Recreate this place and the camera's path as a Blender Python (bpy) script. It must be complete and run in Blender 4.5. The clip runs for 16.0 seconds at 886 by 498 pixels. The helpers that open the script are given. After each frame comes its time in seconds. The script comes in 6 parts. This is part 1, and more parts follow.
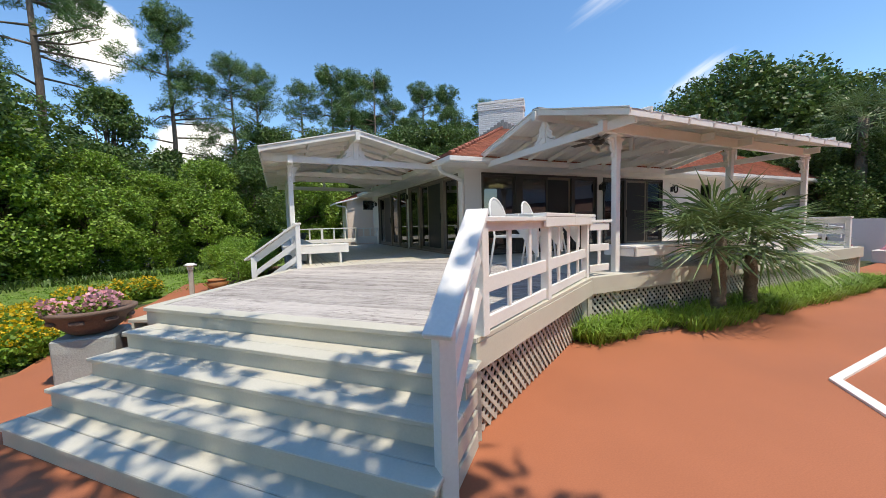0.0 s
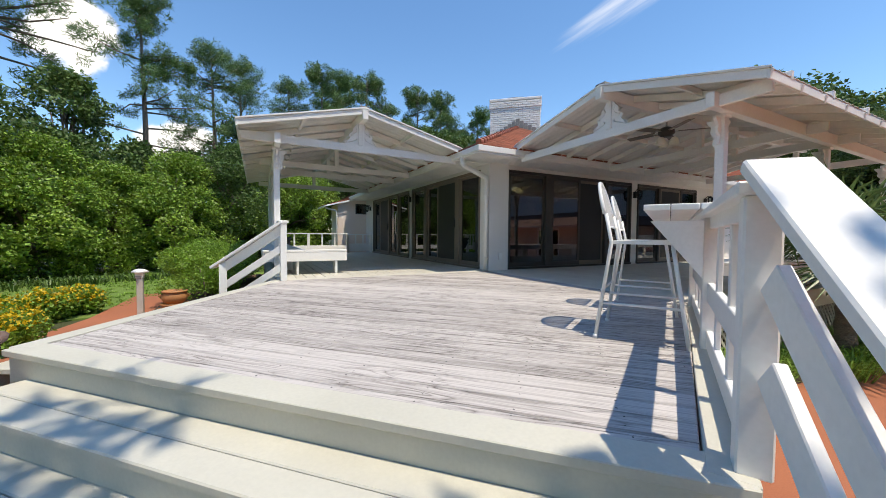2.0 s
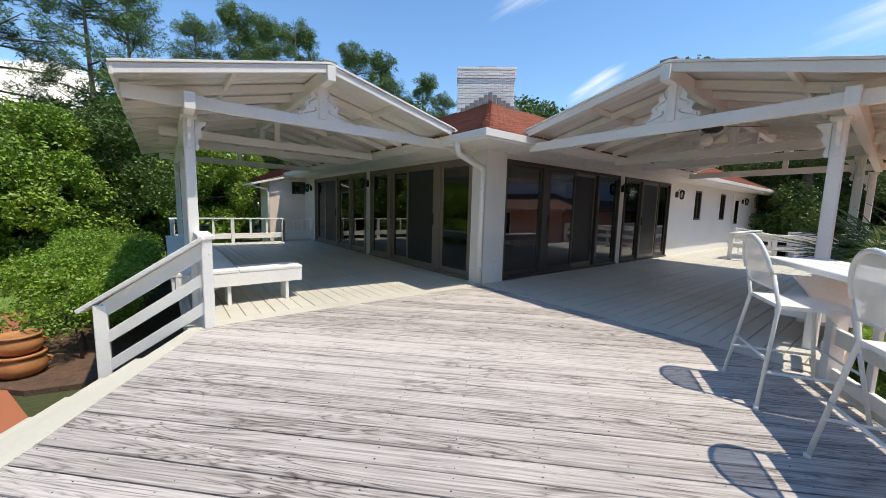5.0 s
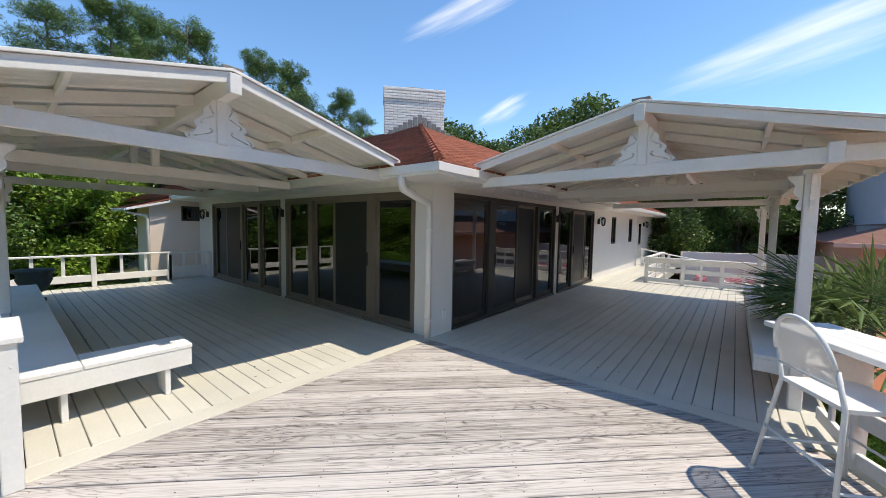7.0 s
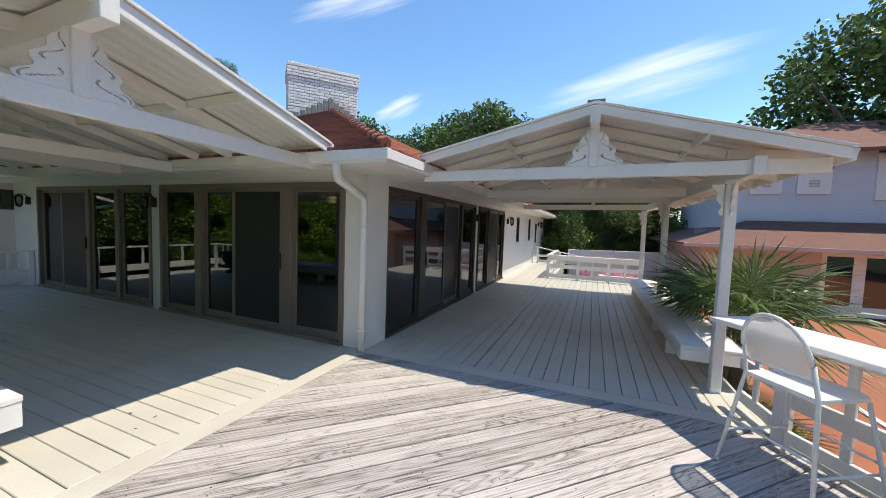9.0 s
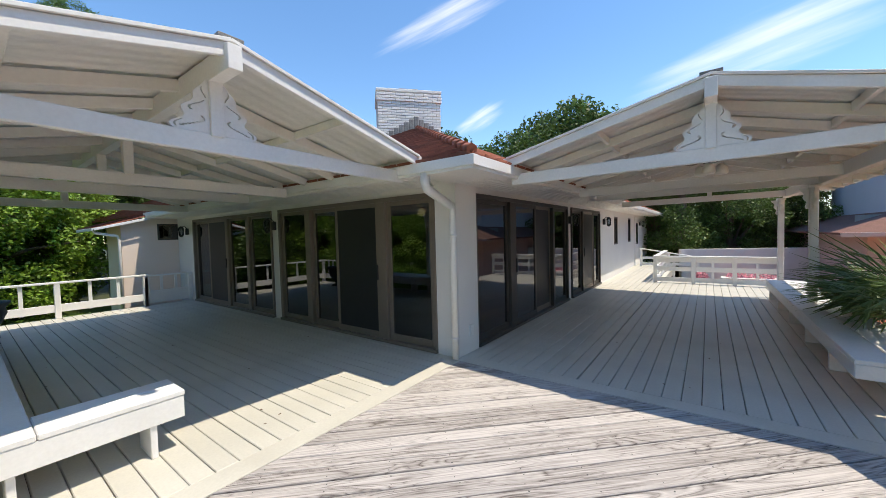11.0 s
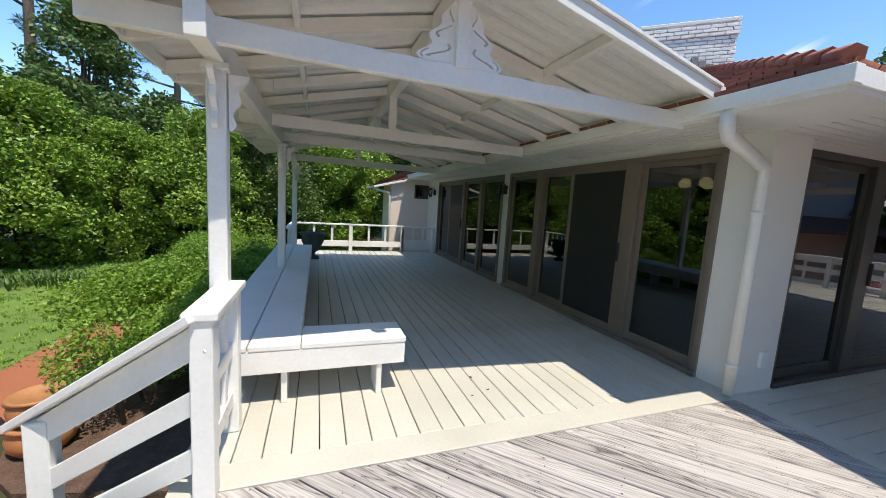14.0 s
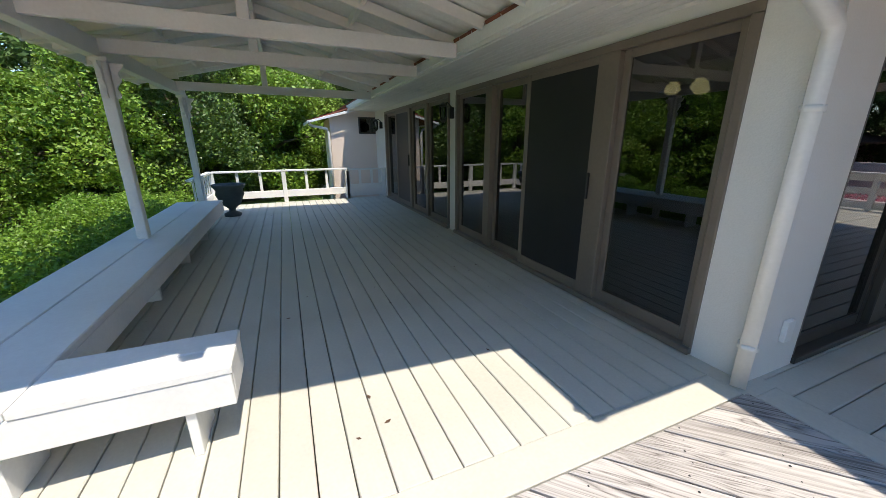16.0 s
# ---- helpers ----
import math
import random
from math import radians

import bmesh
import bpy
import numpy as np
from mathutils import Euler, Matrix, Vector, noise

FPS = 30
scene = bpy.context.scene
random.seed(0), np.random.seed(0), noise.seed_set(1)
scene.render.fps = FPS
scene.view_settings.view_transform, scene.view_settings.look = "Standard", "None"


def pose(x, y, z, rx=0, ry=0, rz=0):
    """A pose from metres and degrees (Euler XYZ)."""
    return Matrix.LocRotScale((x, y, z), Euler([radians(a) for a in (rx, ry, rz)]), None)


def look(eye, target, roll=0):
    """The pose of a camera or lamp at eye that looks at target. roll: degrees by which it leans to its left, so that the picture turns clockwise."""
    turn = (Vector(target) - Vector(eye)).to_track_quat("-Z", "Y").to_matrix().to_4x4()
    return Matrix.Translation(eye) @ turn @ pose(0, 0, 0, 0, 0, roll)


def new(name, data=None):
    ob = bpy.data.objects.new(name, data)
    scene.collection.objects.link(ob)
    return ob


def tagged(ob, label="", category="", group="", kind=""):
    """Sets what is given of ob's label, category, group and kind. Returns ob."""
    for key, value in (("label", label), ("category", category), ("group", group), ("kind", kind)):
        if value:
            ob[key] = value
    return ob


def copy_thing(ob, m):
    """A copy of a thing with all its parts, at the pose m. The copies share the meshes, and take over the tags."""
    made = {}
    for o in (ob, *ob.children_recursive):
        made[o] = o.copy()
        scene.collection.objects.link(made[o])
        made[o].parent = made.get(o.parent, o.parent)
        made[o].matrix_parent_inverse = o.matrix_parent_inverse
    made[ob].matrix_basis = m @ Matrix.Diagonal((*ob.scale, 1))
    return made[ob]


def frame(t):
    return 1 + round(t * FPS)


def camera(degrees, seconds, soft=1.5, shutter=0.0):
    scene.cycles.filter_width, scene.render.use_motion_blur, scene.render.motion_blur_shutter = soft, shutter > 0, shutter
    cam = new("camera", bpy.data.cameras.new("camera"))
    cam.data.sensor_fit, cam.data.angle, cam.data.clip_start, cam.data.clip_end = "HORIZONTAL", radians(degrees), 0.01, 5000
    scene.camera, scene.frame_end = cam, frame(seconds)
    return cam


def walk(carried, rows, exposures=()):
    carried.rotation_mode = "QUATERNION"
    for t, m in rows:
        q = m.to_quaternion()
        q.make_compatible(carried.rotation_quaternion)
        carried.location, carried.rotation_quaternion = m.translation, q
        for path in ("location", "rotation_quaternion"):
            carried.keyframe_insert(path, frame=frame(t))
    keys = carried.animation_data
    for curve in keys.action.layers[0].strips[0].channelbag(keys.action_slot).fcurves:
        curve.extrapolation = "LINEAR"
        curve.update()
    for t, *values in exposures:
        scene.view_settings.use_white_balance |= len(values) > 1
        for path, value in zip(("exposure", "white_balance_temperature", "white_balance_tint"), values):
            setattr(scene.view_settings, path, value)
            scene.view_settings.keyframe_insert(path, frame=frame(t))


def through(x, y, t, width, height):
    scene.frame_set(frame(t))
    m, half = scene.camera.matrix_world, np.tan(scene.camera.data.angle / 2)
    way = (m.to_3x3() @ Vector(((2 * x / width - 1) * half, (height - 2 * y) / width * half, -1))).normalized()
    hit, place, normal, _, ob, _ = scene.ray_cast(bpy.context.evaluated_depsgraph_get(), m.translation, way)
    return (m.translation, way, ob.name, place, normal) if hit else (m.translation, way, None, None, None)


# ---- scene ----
cam = camera(101.8, 16.0, soft=0.6)
PATH = [
    (0, (-4.157, -7.772, 1.611), (-3.327, -5.957, 1.474), -1.4),
    (0.5, (-4.075, -7.431, 1.563), (-3.274, -5.608, 1.385), -0.5),
    (1, (-4.023, -6.976, 1.567), (-3.124, -5.191, 1.485), -1.2),
    (1.5, (-4.069, -6.51, 1.55), (-3.165, -4.726, 1.529), -0.1),
    (2, (-4.146, -6.052, 1.498), (-3.231, -4.275, 1.424), 0.4),
    (2.5, (-4.18, -5.579, 1.522), (-3.154, -3.866, 1.407), -0.2),
    (3, (-4.146, -5.15, 1.597), (-3.096, -3.454, 1.457), -0.6),
    (3.5, (-4.171, -4.852, 1.723), (-3.067, -3.192, 1.566), 1.7),
    (3.7, (-4.187, -4.771, 1.783), (-3.079, -3.115, 1.612), -0.0),
    (5.8, (-3.913, -3.814, 2.162), (-2.614, -2.322, 1.868), 2.0),
    (6, (-3.833, -3.707, 2.211), (-2.513, -2.237, 1.898), 1.2),
    (6.5, (-3.749, -3.564, 2.357), (-2.308, -2.187, 2.188), 0.3),
    (7, (-3.79, -3.304, 2.379), (-2.241, -2.045, 2.249), 1.0),
    (7.5, (-3.745, -3.033, 2.34), (-2.115, -1.877, 2.25), 1.6),
    (8, (-3.672, -2.819, 2.38), (-1.924, -1.853, 2.277), 2.2),
    (8.2, (-3.698, -2.742, 2.391), (-1.85, -1.987, 2.266), 2.1),
    (10.3, (-3.696, -2.526, 2.324), (-1.928, -1.603, 2.174), 0.2),
    (10.5, (-3.685, -2.525, 2.331), (-1.959, -1.525, 2.192), -0.9),
    (11, (-3.652, -2.516, 2.331), (-2.044, -1.329, 2.251), -1.5),
    (11.5, (-3.682, -2.547, 2.334), (-2.2, -1.208, 2.234), -2.1),
    (12, (-3.664, -2.549, 2.326), (-2.28, -1.11, 2.212), -2.1),
    (12.5, (-3.645, -2.536, 2.326), (-2.328, -1.036, 2.202), -2.4),
    (13, (-3.601, -2.35, 2.258), (-2.464, -0.747, 1.886), -1.0),
    (13.5, (-3.528, -2.096, 2.227), (-2.672, -0.336, 1.816), -0.7),
    (14, (-3.334, -1.907, 2.226), (-2.671, -0.036, 1.985), 3.5),
    (14.5, (-3.144, -1.684, 2.204), (-2.491, 0.178, 1.876), 3.7),
    (15, (-2.92, -1.389, 2.221), (-2.124, 0.407, 1.847), 2.0),
    (15.5, (-2.64, -1.207, 2.219), (-2.029, 0.661, 1.85), 0.8),
    (16, (-2.368, -1.012, 2.173), (-1.617, 0.752, 1.602), -0.2),
]
walk(cam, [(t, look(eye, target, roll)) for t, eye, target, roll in PATH],
     exposures=[(0, 0.74, 7300, 10), (3.7, 0.78, 7300, 10), (8, 0.86, 7300, 10), (12.5, 0.93, 7200, 10), (14, 0.95, 7100, 10), (16, 1.16, 7000, 10)])

# ---- light ----
SUN = Vector((0.15, -0.37, 1.0)).normalized()
world = bpy.data.worlds.new("world")
scene.world = world
world.use_nodes = True
wn = world.node_tree.nodes
sky = wn.new("ShaderNodeTexSky")
sky.sky_type, sky.sun_disc = "NISHITA", False
sky.sun_elevation = math.asin(SUN.z)
sky.sun_rotation = math.atan2(SUN.x, SUN.y)
sky.air_density, sky.dust_density, sky.ozone_density = 1.0, 0.0, 4.0
clear = wn.new("ShaderNodeHueSaturation")
clear.inputs["Saturation"].default_value, clear.inputs["Value"].default_value = 1.15, 0.96
world.node_tree.links.new(sky.outputs[0], clear.inputs["Color"])
world.node_tree.links.new(clear.outputs[0], wn["Background"].inputs[0])
wn["Background"].inputs[1].default_value = 0.15
sun_data = bpy.data.lights.new("sun", "SUN")
sun_data.energy, sun_data.angle, sun_data.color = 2.65, radians(0.53), (1.0, 0.95, 0.86)
sun = new("sun", sun_data)
sun.matrix_world = look((0, 0, 0), -SUN)


# ---- materials ----
def mat(name, base, rough=0.6, metal=0.0, vary=0.12, scale=4.0, fine=60.0, bump=0.15, dist=0.01, island=0.0, obj=0.0, stain=None, stain_amt=0.0, stretch=(1, 1, 1), spec=0.5):
    """A surface with large stains and fine grain, in object metres."""
    m = bpy.data.materials.new(name)
    m.use_nodes = True
    nt = m.node_tree
    n, l = nt.nodes, nt.links
    p = n["Principled BSDF"]
    p.inputs["Roughness"].default_value, p.inputs["Metallic"].default_value = rough, metal
    p.inputs["Specular IOR Level"].default_value = spec
    tc = n.new("ShaderNodeTexCoord")
    mp = n.new("ShaderNodeMapping")
    mp.inputs["Scale"].default_value = stretch
    l.new(tc.outputs["Object"], mp.inputs[0])
    big, small = n.new("ShaderNodeTexNoise"), n.new("ShaderNodeTexNoise")
    big.inputs["Scale"].default_value, small.inputs["Scale"].default_value = scale, fine
    big.inputs["Detail"].default_value = small.inputs["Detail"].default_value = 4
    l.new(mp.outputs[0], big.inputs[0]), l.new(mp.outputs[0], small.inputs[0])
    add = n.new("ShaderNodeMath")
    add.operation = "ADD"
    l.new(big.outputs["Fac"], add.inputs[0]), l.new(small.outputs["Fac"], add.inputs[1])
    rng = n.new("ShaderNodeMapRange")
    rng.inputs[1].default_value, rng.inputs[2].default_value = 0.65, 1.35
    rng.inputs[3].default_value, rng.inputs[4].default_value = 1 - vary, 1 + vary
    l.new(add.outputs[0], rng.inputs[0])
    last = rng.outputs[0]
    for amount, node, socket in ((island, "ShaderNodeNewGeometry", "Random Per Island"), (obj, "ShaderNodeObjectInfo", "Random")):
        if amount:
            g = n.new(node)
            r2 = n.new("ShaderNodeMapRange")
            r2.inputs[3].default_value, r2.inputs[4].default_value = 1 - amount, 1 + amount
            l.new(g.outputs[socket], r2.inputs[0])
            mul = n.new("ShaderNodeMath")
            mul.operation = "MULTIPLY"
            l.new(last, mul.inputs[0]), l.new(r2.outputs[0], mul.inputs[1])
            last = mul.outputs[0]
    sc = n.new("ShaderNodeVectorMath")
    sc.operation = "SCALE"
    sc.inputs[0].default_value = base
    l.new(last, sc.inputs["Scale"])
    colour = sc.outputs[0]
    if stain:
        ns = n.new("ShaderNodeTexNoise")
        ns.inputs["Scale"].default_value, ns.inputs["Detail"].default_value = scale * 0.45, 6
        l.new(mp.outputs[0], ns.inputs[0])
        cr = n.new("ShaderNodeMapRange")
        cr.inputs[1].default_value, cr.inputs[2].default_value, cr.inputs[4].default_value = 0.5, 0.72, stain_amt
        l.new(ns.outputs["Fac"], cr.inputs[0])
        mx = n.new("ShaderNodeMix")
        mx.data_type = "RGBA"
        mx.inputs["B"].default_value = (*stain, 1)
        l.new(cr.outputs[0], mx.inputs["Factor"]), l.new(colour, mx.inputs["A"])
        colour = mx.outputs["Result"]
    l.new(colour, p.inputs["Base Color"])
    if bump:
        b = n.new("ShaderNodeBump")
        b.inputs["Strength"].default_value, b.inputs["Distance"].default_value = bump, dist
        l.new(add.outputs[0], b.inputs["Height"])
        l.new(b.outputs[0], p.inputs["Normal"])
    return m


def leaf_mat(name, base, warm, island=0.45, through=0.35, rough=0.5):
    """Leaves: colour differs leaf by leaf, and some light comes through."""
    m = mat(name, base, rough, vary=0.2, scale=0.6, fine=5, bump=0, island=island, stain=warm, stain_amt=0.6)
    n, l = m.node_tree.nodes, m.node_tree.links
    p = n["Principled BSDF"]
    colour = p.inputs["Base Color"].links[0].from_socket
    t = n.new("ShaderNodeBsdfTranslucent")
    l.new(colour, t.inputs[0])
    mx = n.new("ShaderNodeMixShader")
    mx.inputs[0].default_value = through
    l.new(p.outputs[0], mx.inputs[1]), l.new(t.outputs[0], mx.inputs[2])
    l.new(mx.outputs[0], n["Material Output"].inputs[0])
    return m


def wood_mat(name, light, dark, rough=0.8):
    """Weathered boards: grain runs along the object's x, each board its own tone, with knots and cracks."""
    m = bpy.data.materials.new(name)
    m.use_nodes = True
    n, l = m.node_tree.nodes, m.node_tree.links
    p = n["Principled BSDF"]
    p.inputs["Roughness"].default_value = rough
    p.inputs["Specular IOR Level"].default_value = 0.25
    tc, oi = n.new("ShaderNodeTexCoord"), n.new("ShaderNodeObjectInfo")
    off = n.new("ShaderNodeVectorMath")
    off.operation = "MULTIPLY_ADD"
    comb = n.new("ShaderNodeCombineXYZ")
    for i in range(3):
        l.new(oi.outputs["Random"], comb.inputs[i])
    l.new(comb.outputs[0], off.inputs[0])
    off.inputs[1].default_value = (37, 91, 13)
    l.new(tc.outputs["Object"], off.inputs[2])
    mp = n.new("ShaderNodeMapping")
    mp.inputs["Scale"].default_value = (0.8, 7.5, 7.5)
    l.new(off.outputs[0], mp.inputs[0])
    wv = n.new("ShaderNodeTexNoise")
    wv.inputs["Scale"].default_value, wv.inputs["Detail"].default_value, wv.inputs["Distortion"].default_value = 1.1, 3, 0.9
    l.new(mp.outputs[0], wv.inputs[0])
    ring = n.new("ShaderNodeMath")
    ring.operation = "MULTIPLY"
    ring.inputs[1].default_value = 34
    l.new(wv.outputs["Fac"], ring.inputs[0])
    sn = n.new("ShaderNodeMath")
    sn.operation = "SINE"
    l.new(ring.outputs[0], sn.inputs[0])
    # thin dark growth rings: the dips of a rectified wave
    rect, line_n, dark_n = n.new("ShaderNodeMath"), n.new("ShaderNodeMath"), n.new("ShaderNodeMath")
    rect.operation, line_n.operation, dark_n.operation = "ABSOLUTE", "POWER", "SUBTRACT"
    line_n.inputs[1].default_value, dark_n.inputs[0].default_value = 0.55, 1.0
    l.new(sn.outputs[0], rect.inputs[0]), l.new(rect.outputs[0], line_n.inputs[0]), l.new(line_n.outputs[0], dark_n.inputs[1])
    mp2 = n.new("ShaderNodeMapping")
    mp2.inputs["Scale"].default_value = (1.6, 95, 95)
    l.new(off.outputs[0], mp2.inputs[0])
    fine = n.new("ShaderNodeTexNoise")
    fine.inputs["Scale"].default_value, fine.inputs["Detail"].default_value = 1, 4
    l.new(mp2.outputs[0], fine.inputs[0])
    blotch = n.new("ShaderNodeTexNoise")
    blotch.inputs["Scale"].default_value, blotch.inputs["Detail"].default_value = 1.3, 5
    l.new(off.outputs[0], blotch.inputs[0])
    mask = n.new("ShaderNodeMapRange")
    mask.inputs[1].default_value, mask.inputs[2].default_value, mask.inputs[3].default_value, mask.inputs[4].default_value = 0.40, 0.60, 0.22, 1.0
    l.new(blotch.outputs["Fac"], mask.inputs[0])
    ab = n.new("ShaderNodeMath")
    ab.operation = "MULTIPLY"
    l.new(dark_n.outputs[0], ab.inputs[0]), l.new(mask.outputs[0], ab.inputs[1])
    total = n.new("ShaderNodeMath")
    total.operation = "MULTIPLY_ADD"
    total.inputs[1].default_value = -0.5
    l.new(ab.outputs[0], total.inputs[0]), l.new(fine.outputs["Fac"], total.inputs[2])
    t2 = n.new("ShaderNodeMath")
    t2.operation = "MULTIPLY_ADD"
    t2.inputs[1].default_value = 0.24
    l.new(oi.outputs["Random"], t2.inputs[0]), l.new(total.outputs[0], t2.inputs[2])
    ramp = n.new("ShaderNodeMapRange")
    ramp.inputs[1].default_value, ramp.inputs[2].default_value = 0.10, 0.74
    l.new(t2.outputs[0], ramp.inputs[0])
    mx = n.new("ShaderNodeMix")
    mx.data_type = "RGBA"
    mx.inputs["A"].default_value, mx.inputs["B"].default_value = (*dark, 1), (*light, 1)
    l.new(ramp.outputs[0], mx.inputs["Factor"])
    l.new(mx.outputs["Result"], p.inputs["Base Color"])
    b = n.new("ShaderNodeBump")
    b.inputs["Strength"].default_value, b.inputs["Distance"].default_value = 0.35, 0.004
    l.new(total.outputs[0], b.inputs["Height"])
    l.new(b.outputs[0], p.inputs["Normal"])
    return m


def glass_mat(name, tint, base_gloss):
    m = bpy.data.materials.new(name)
    m.use_nodes = True
    n, l = m.node_tree.nodes, m.node_tree.links
    tr, gl, fr, mx, ad = (n.new("ShaderNode" + k) for k in ("BsdfTransparent", "BsdfGlossy", "Fresnel", "MixShader", "Math"))
    tr.inputs[0].default_value = (*tint, 1)
    gl.inputs["Roughness"].default_value = 0.0
    fr.inputs[0].default_value = 1.5
    ad.operation, ad.inputs[1].default_value = "ADD", base_gloss
    l.new(fr.outputs[0], ad.inputs[0])
    l.new(ad.outputs[0], mx.inputs[0]), l.new(tr.outputs[0], mx.inputs[1]), l.new(gl.outputs[0], mx.inputs[2])
    l.new(mx.outputs[0], n["Material Output"].inputs[0])
    return m


WHITE = mat("white_paint", (0.83, 0.82, 0.80), 0.45, vary=0.05, scale=2, fine=45, bump=0.12, dist=0.004, stain=(0.62, 0.60, 0.55), stain_amt=0.35)
SOFFIT = mat("white_soffit_paint", (0.82, 0.80, 0.76), 0.6, vary=0.05, scale=1.5, fine=30, bump=0.08, stain=(0.6, 0.57, 0.5), stain_amt=0.3)
CREAM = mat("cream_deck_paint", (0.575, 0.555, 0.49), 0.5, vary=0.07, scale=2.5, fine=50, bump=0.15, dist=0.004, stain=(0.42, 0.39, 0.32), stain_amt=0.4, obj=0.04)
STEP = mat("cream_step_paint", (0.57, 0.55, 0.47), 0.5, vary=0.06, scale=2.0, fine=60, bump=0.15, dist=0.004, stain=(0.45, 0.43, 0.36), stain_amt=0.35)
WEATHERED = wood_mat("weathered_wood", (0.575, 0.535, 0.51), (0.125, 0.107, 0.097))
# white stucco of the far wing, with warm bounce light put into its colour
STUCCO_BOUNCE = mat("bounce_tinted_stucco", (0.80, 0.68, 0.60), 0.85, vary=0.04, scale=1.2, fine=120, bump=0.3, dist=0.006)
STUCCO = mat("white_stucco", (0.78, 0.76, 0.73), 0.85, vary=0.04, scale=1.2, fine=120, bump=0.3, dist=0.006)
METAL_ROOF = mat("white_roof_metal", (0.81, 0.80, 0.77), 0.5, 0.0, vary=0.07, scale=1.0, fine=25, bump=0.05, stain=(0.55, 0.5, 0.42), stain_amt=0.4)
BRONZE = mat("taupe_door_frame", (0.19, 0.155, 0.125), 0.4, 0.0, vary=0.08, scale=3, fine=40, bump=0.05)
DARK_FRAME = mat("dark_bronze_frame", (0.05, 0.043, 0.037), 0.4, 0.0, vary=0.1, bump=0.05)
SCREEN = mat("black_insect_screen", (0.025, 0.025, 0.026), 0.4, vary=0.1, fine=300, bump=0.05, spec=0.3)
GLASS = glass_mat("dark_tinted_glass", (0.20, 0.23, 0.24), 0.11)
CLEAR = glass_mat("clear_glass", (0.8, 0.85, 0.85), 0.02)
SHINGLE = mat("red_roof_tile", (0.31, 0.10, 0.06), 0.8, vary=0.2, scale=3, fine=40, bump=0.3, dist=0.01, obj=0.2, island=0.22, stain=(0.12, 0.07, 0.055), stain_amt=0.45)
BRICK = mat("white_painted_brick", (0.78, 0.77, 0.75), 0.7, vary=0.06, scale=4, fine=60, bump=0.4, dist=0.01, obj=0.05)
MORTAR = mat("white_mortar", (0.62, 0.61, 0.59), 0.9, vary=0.1, bump=0.4)
LEAD = mat("grey_weathered_stone", (0.24, 0.24, 0.235), 0.85, vary=0.25, scale=8, fine=60, bump=0.5, dist=0.02)
TERRA = mat("terracotta_concrete", (0.38, 0.13, 0.062), 0.75, vary=0.13, scale=0.8, fine=90, bump=0.25, dist=0.004, stain=(0.29, 0.11, 0.065), stain_amt=0.5)
LAWN = mat("lawn_soil", (0.13, 0.21, 0.035), 0.95, vary=0.25, scale=0.5, fine=40, bump=0.4, dist=0.03, stain=(0.16, 0.2, 0.05), stain_amt=0.6)
MULCH = mat("bark_mulch", (0.13, 0.075, 0.05), 0.95, vary=0.5, scale=9, fine=70, bump=0.8, dist=0.03)
FOREST = mat("forest_floor", (0.05, 0.06, 0.02), 0.95, vary=0.3, scale=0.7, fine=20, bump=0.5, dist=0.05)
LATTICE = mat("greyed_lattice", (0.50, 0.46, 0.40), 0.8, vary=0.15, scale=5, fine=60, bump=0.2, stain=(0.2, 0.17, 0.13), stain_amt=0.5)
BLACK = mat("black_iron", (0.02, 0.02, 0.02), 0.45, vary=0.1, bump=0.1)
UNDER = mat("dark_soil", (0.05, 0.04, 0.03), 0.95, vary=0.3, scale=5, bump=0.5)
BARK = mat("pine_bark", (0.16, 0.12, 0.09), 0.9, vary=0.35, scale=5, fine=30, bump=0.9, dist=0.04, stretch=(1, 1, 0.25))
PALM_BARK = mat("palm_bark", (0.2, 0.165, 0.12), 0.95, vary=0.35, scale=6, fine=40, bump=0.9, dist=0.04, stretch=(1, 1, 2.5))
LEAF = leaf_mat("broad_leaf", (0.20, 0.32, 0.04), (0.33, 0.43, 0.06), 0.55, 0.25)
LEAF_DARK = leaf_mat("oak_leaf", (0.09, 0.155, 0.035), (0.16, 0.24, 0.05), 0.55, 0.22)
LEAF_HEDGE = leaf_mat("hedge_leaf", (0.19, 0.33, 0.04), (0.30, 0.44, 0.06), 0.4)
NEEDLE = leaf_mat("pine_needle", (0.09, 0.17, 0.045), (0.15, 0.23, 0.065), 0.35, 0.2)
PALM = leaf_mat("palm_blade", (0.13, 0.20, 0.07), (0.24, 0.29, 0.11), 0.3, 0.3, 0.4)
BLADE = leaf_mat("grass_blade", (0.21, 0.35, 0.05), (0.32, 0.45, 0.08), 0.4, 0.3)
POT = mat("terracotta_pot", (0.45, 0.2, 0.075), 0.55, vary=0.15, scale=5, fine=50, bump=0.2, dist=0.004, stain=(0.3, 0.13, 0.06), stain_amt=0.5)
BOWL = mat("brown_clay", (0.17, 0.11, 0.085), 0.8, vary=0.2, scale=8, fine=60, bump=0.5, dist=0.008)
GREY_BLOCK = mat("grey_painted_block", (0.36, 0.38, 0.37), 0.85, vary=0.12, scale=4, fine=60, bump=0.5, dist=0.01, stain=(0.25, 0.25, 0.24), stain_amt=0.5)
CHAIR = mat("white_chair_metal", (0.80, 0.80, 0.79), 0.35, vary=0.03, bump=0.05)
YELLOW = leaf_mat("yellow_petal", (0.75, 0.50, 0.02), (0.8, 0.6, 0.05), 0.2)
PINK = leaf_mat("pink_petal", (0.75, 0.38, 0.45), (0.82, 0.66, 0.68), 0.35)
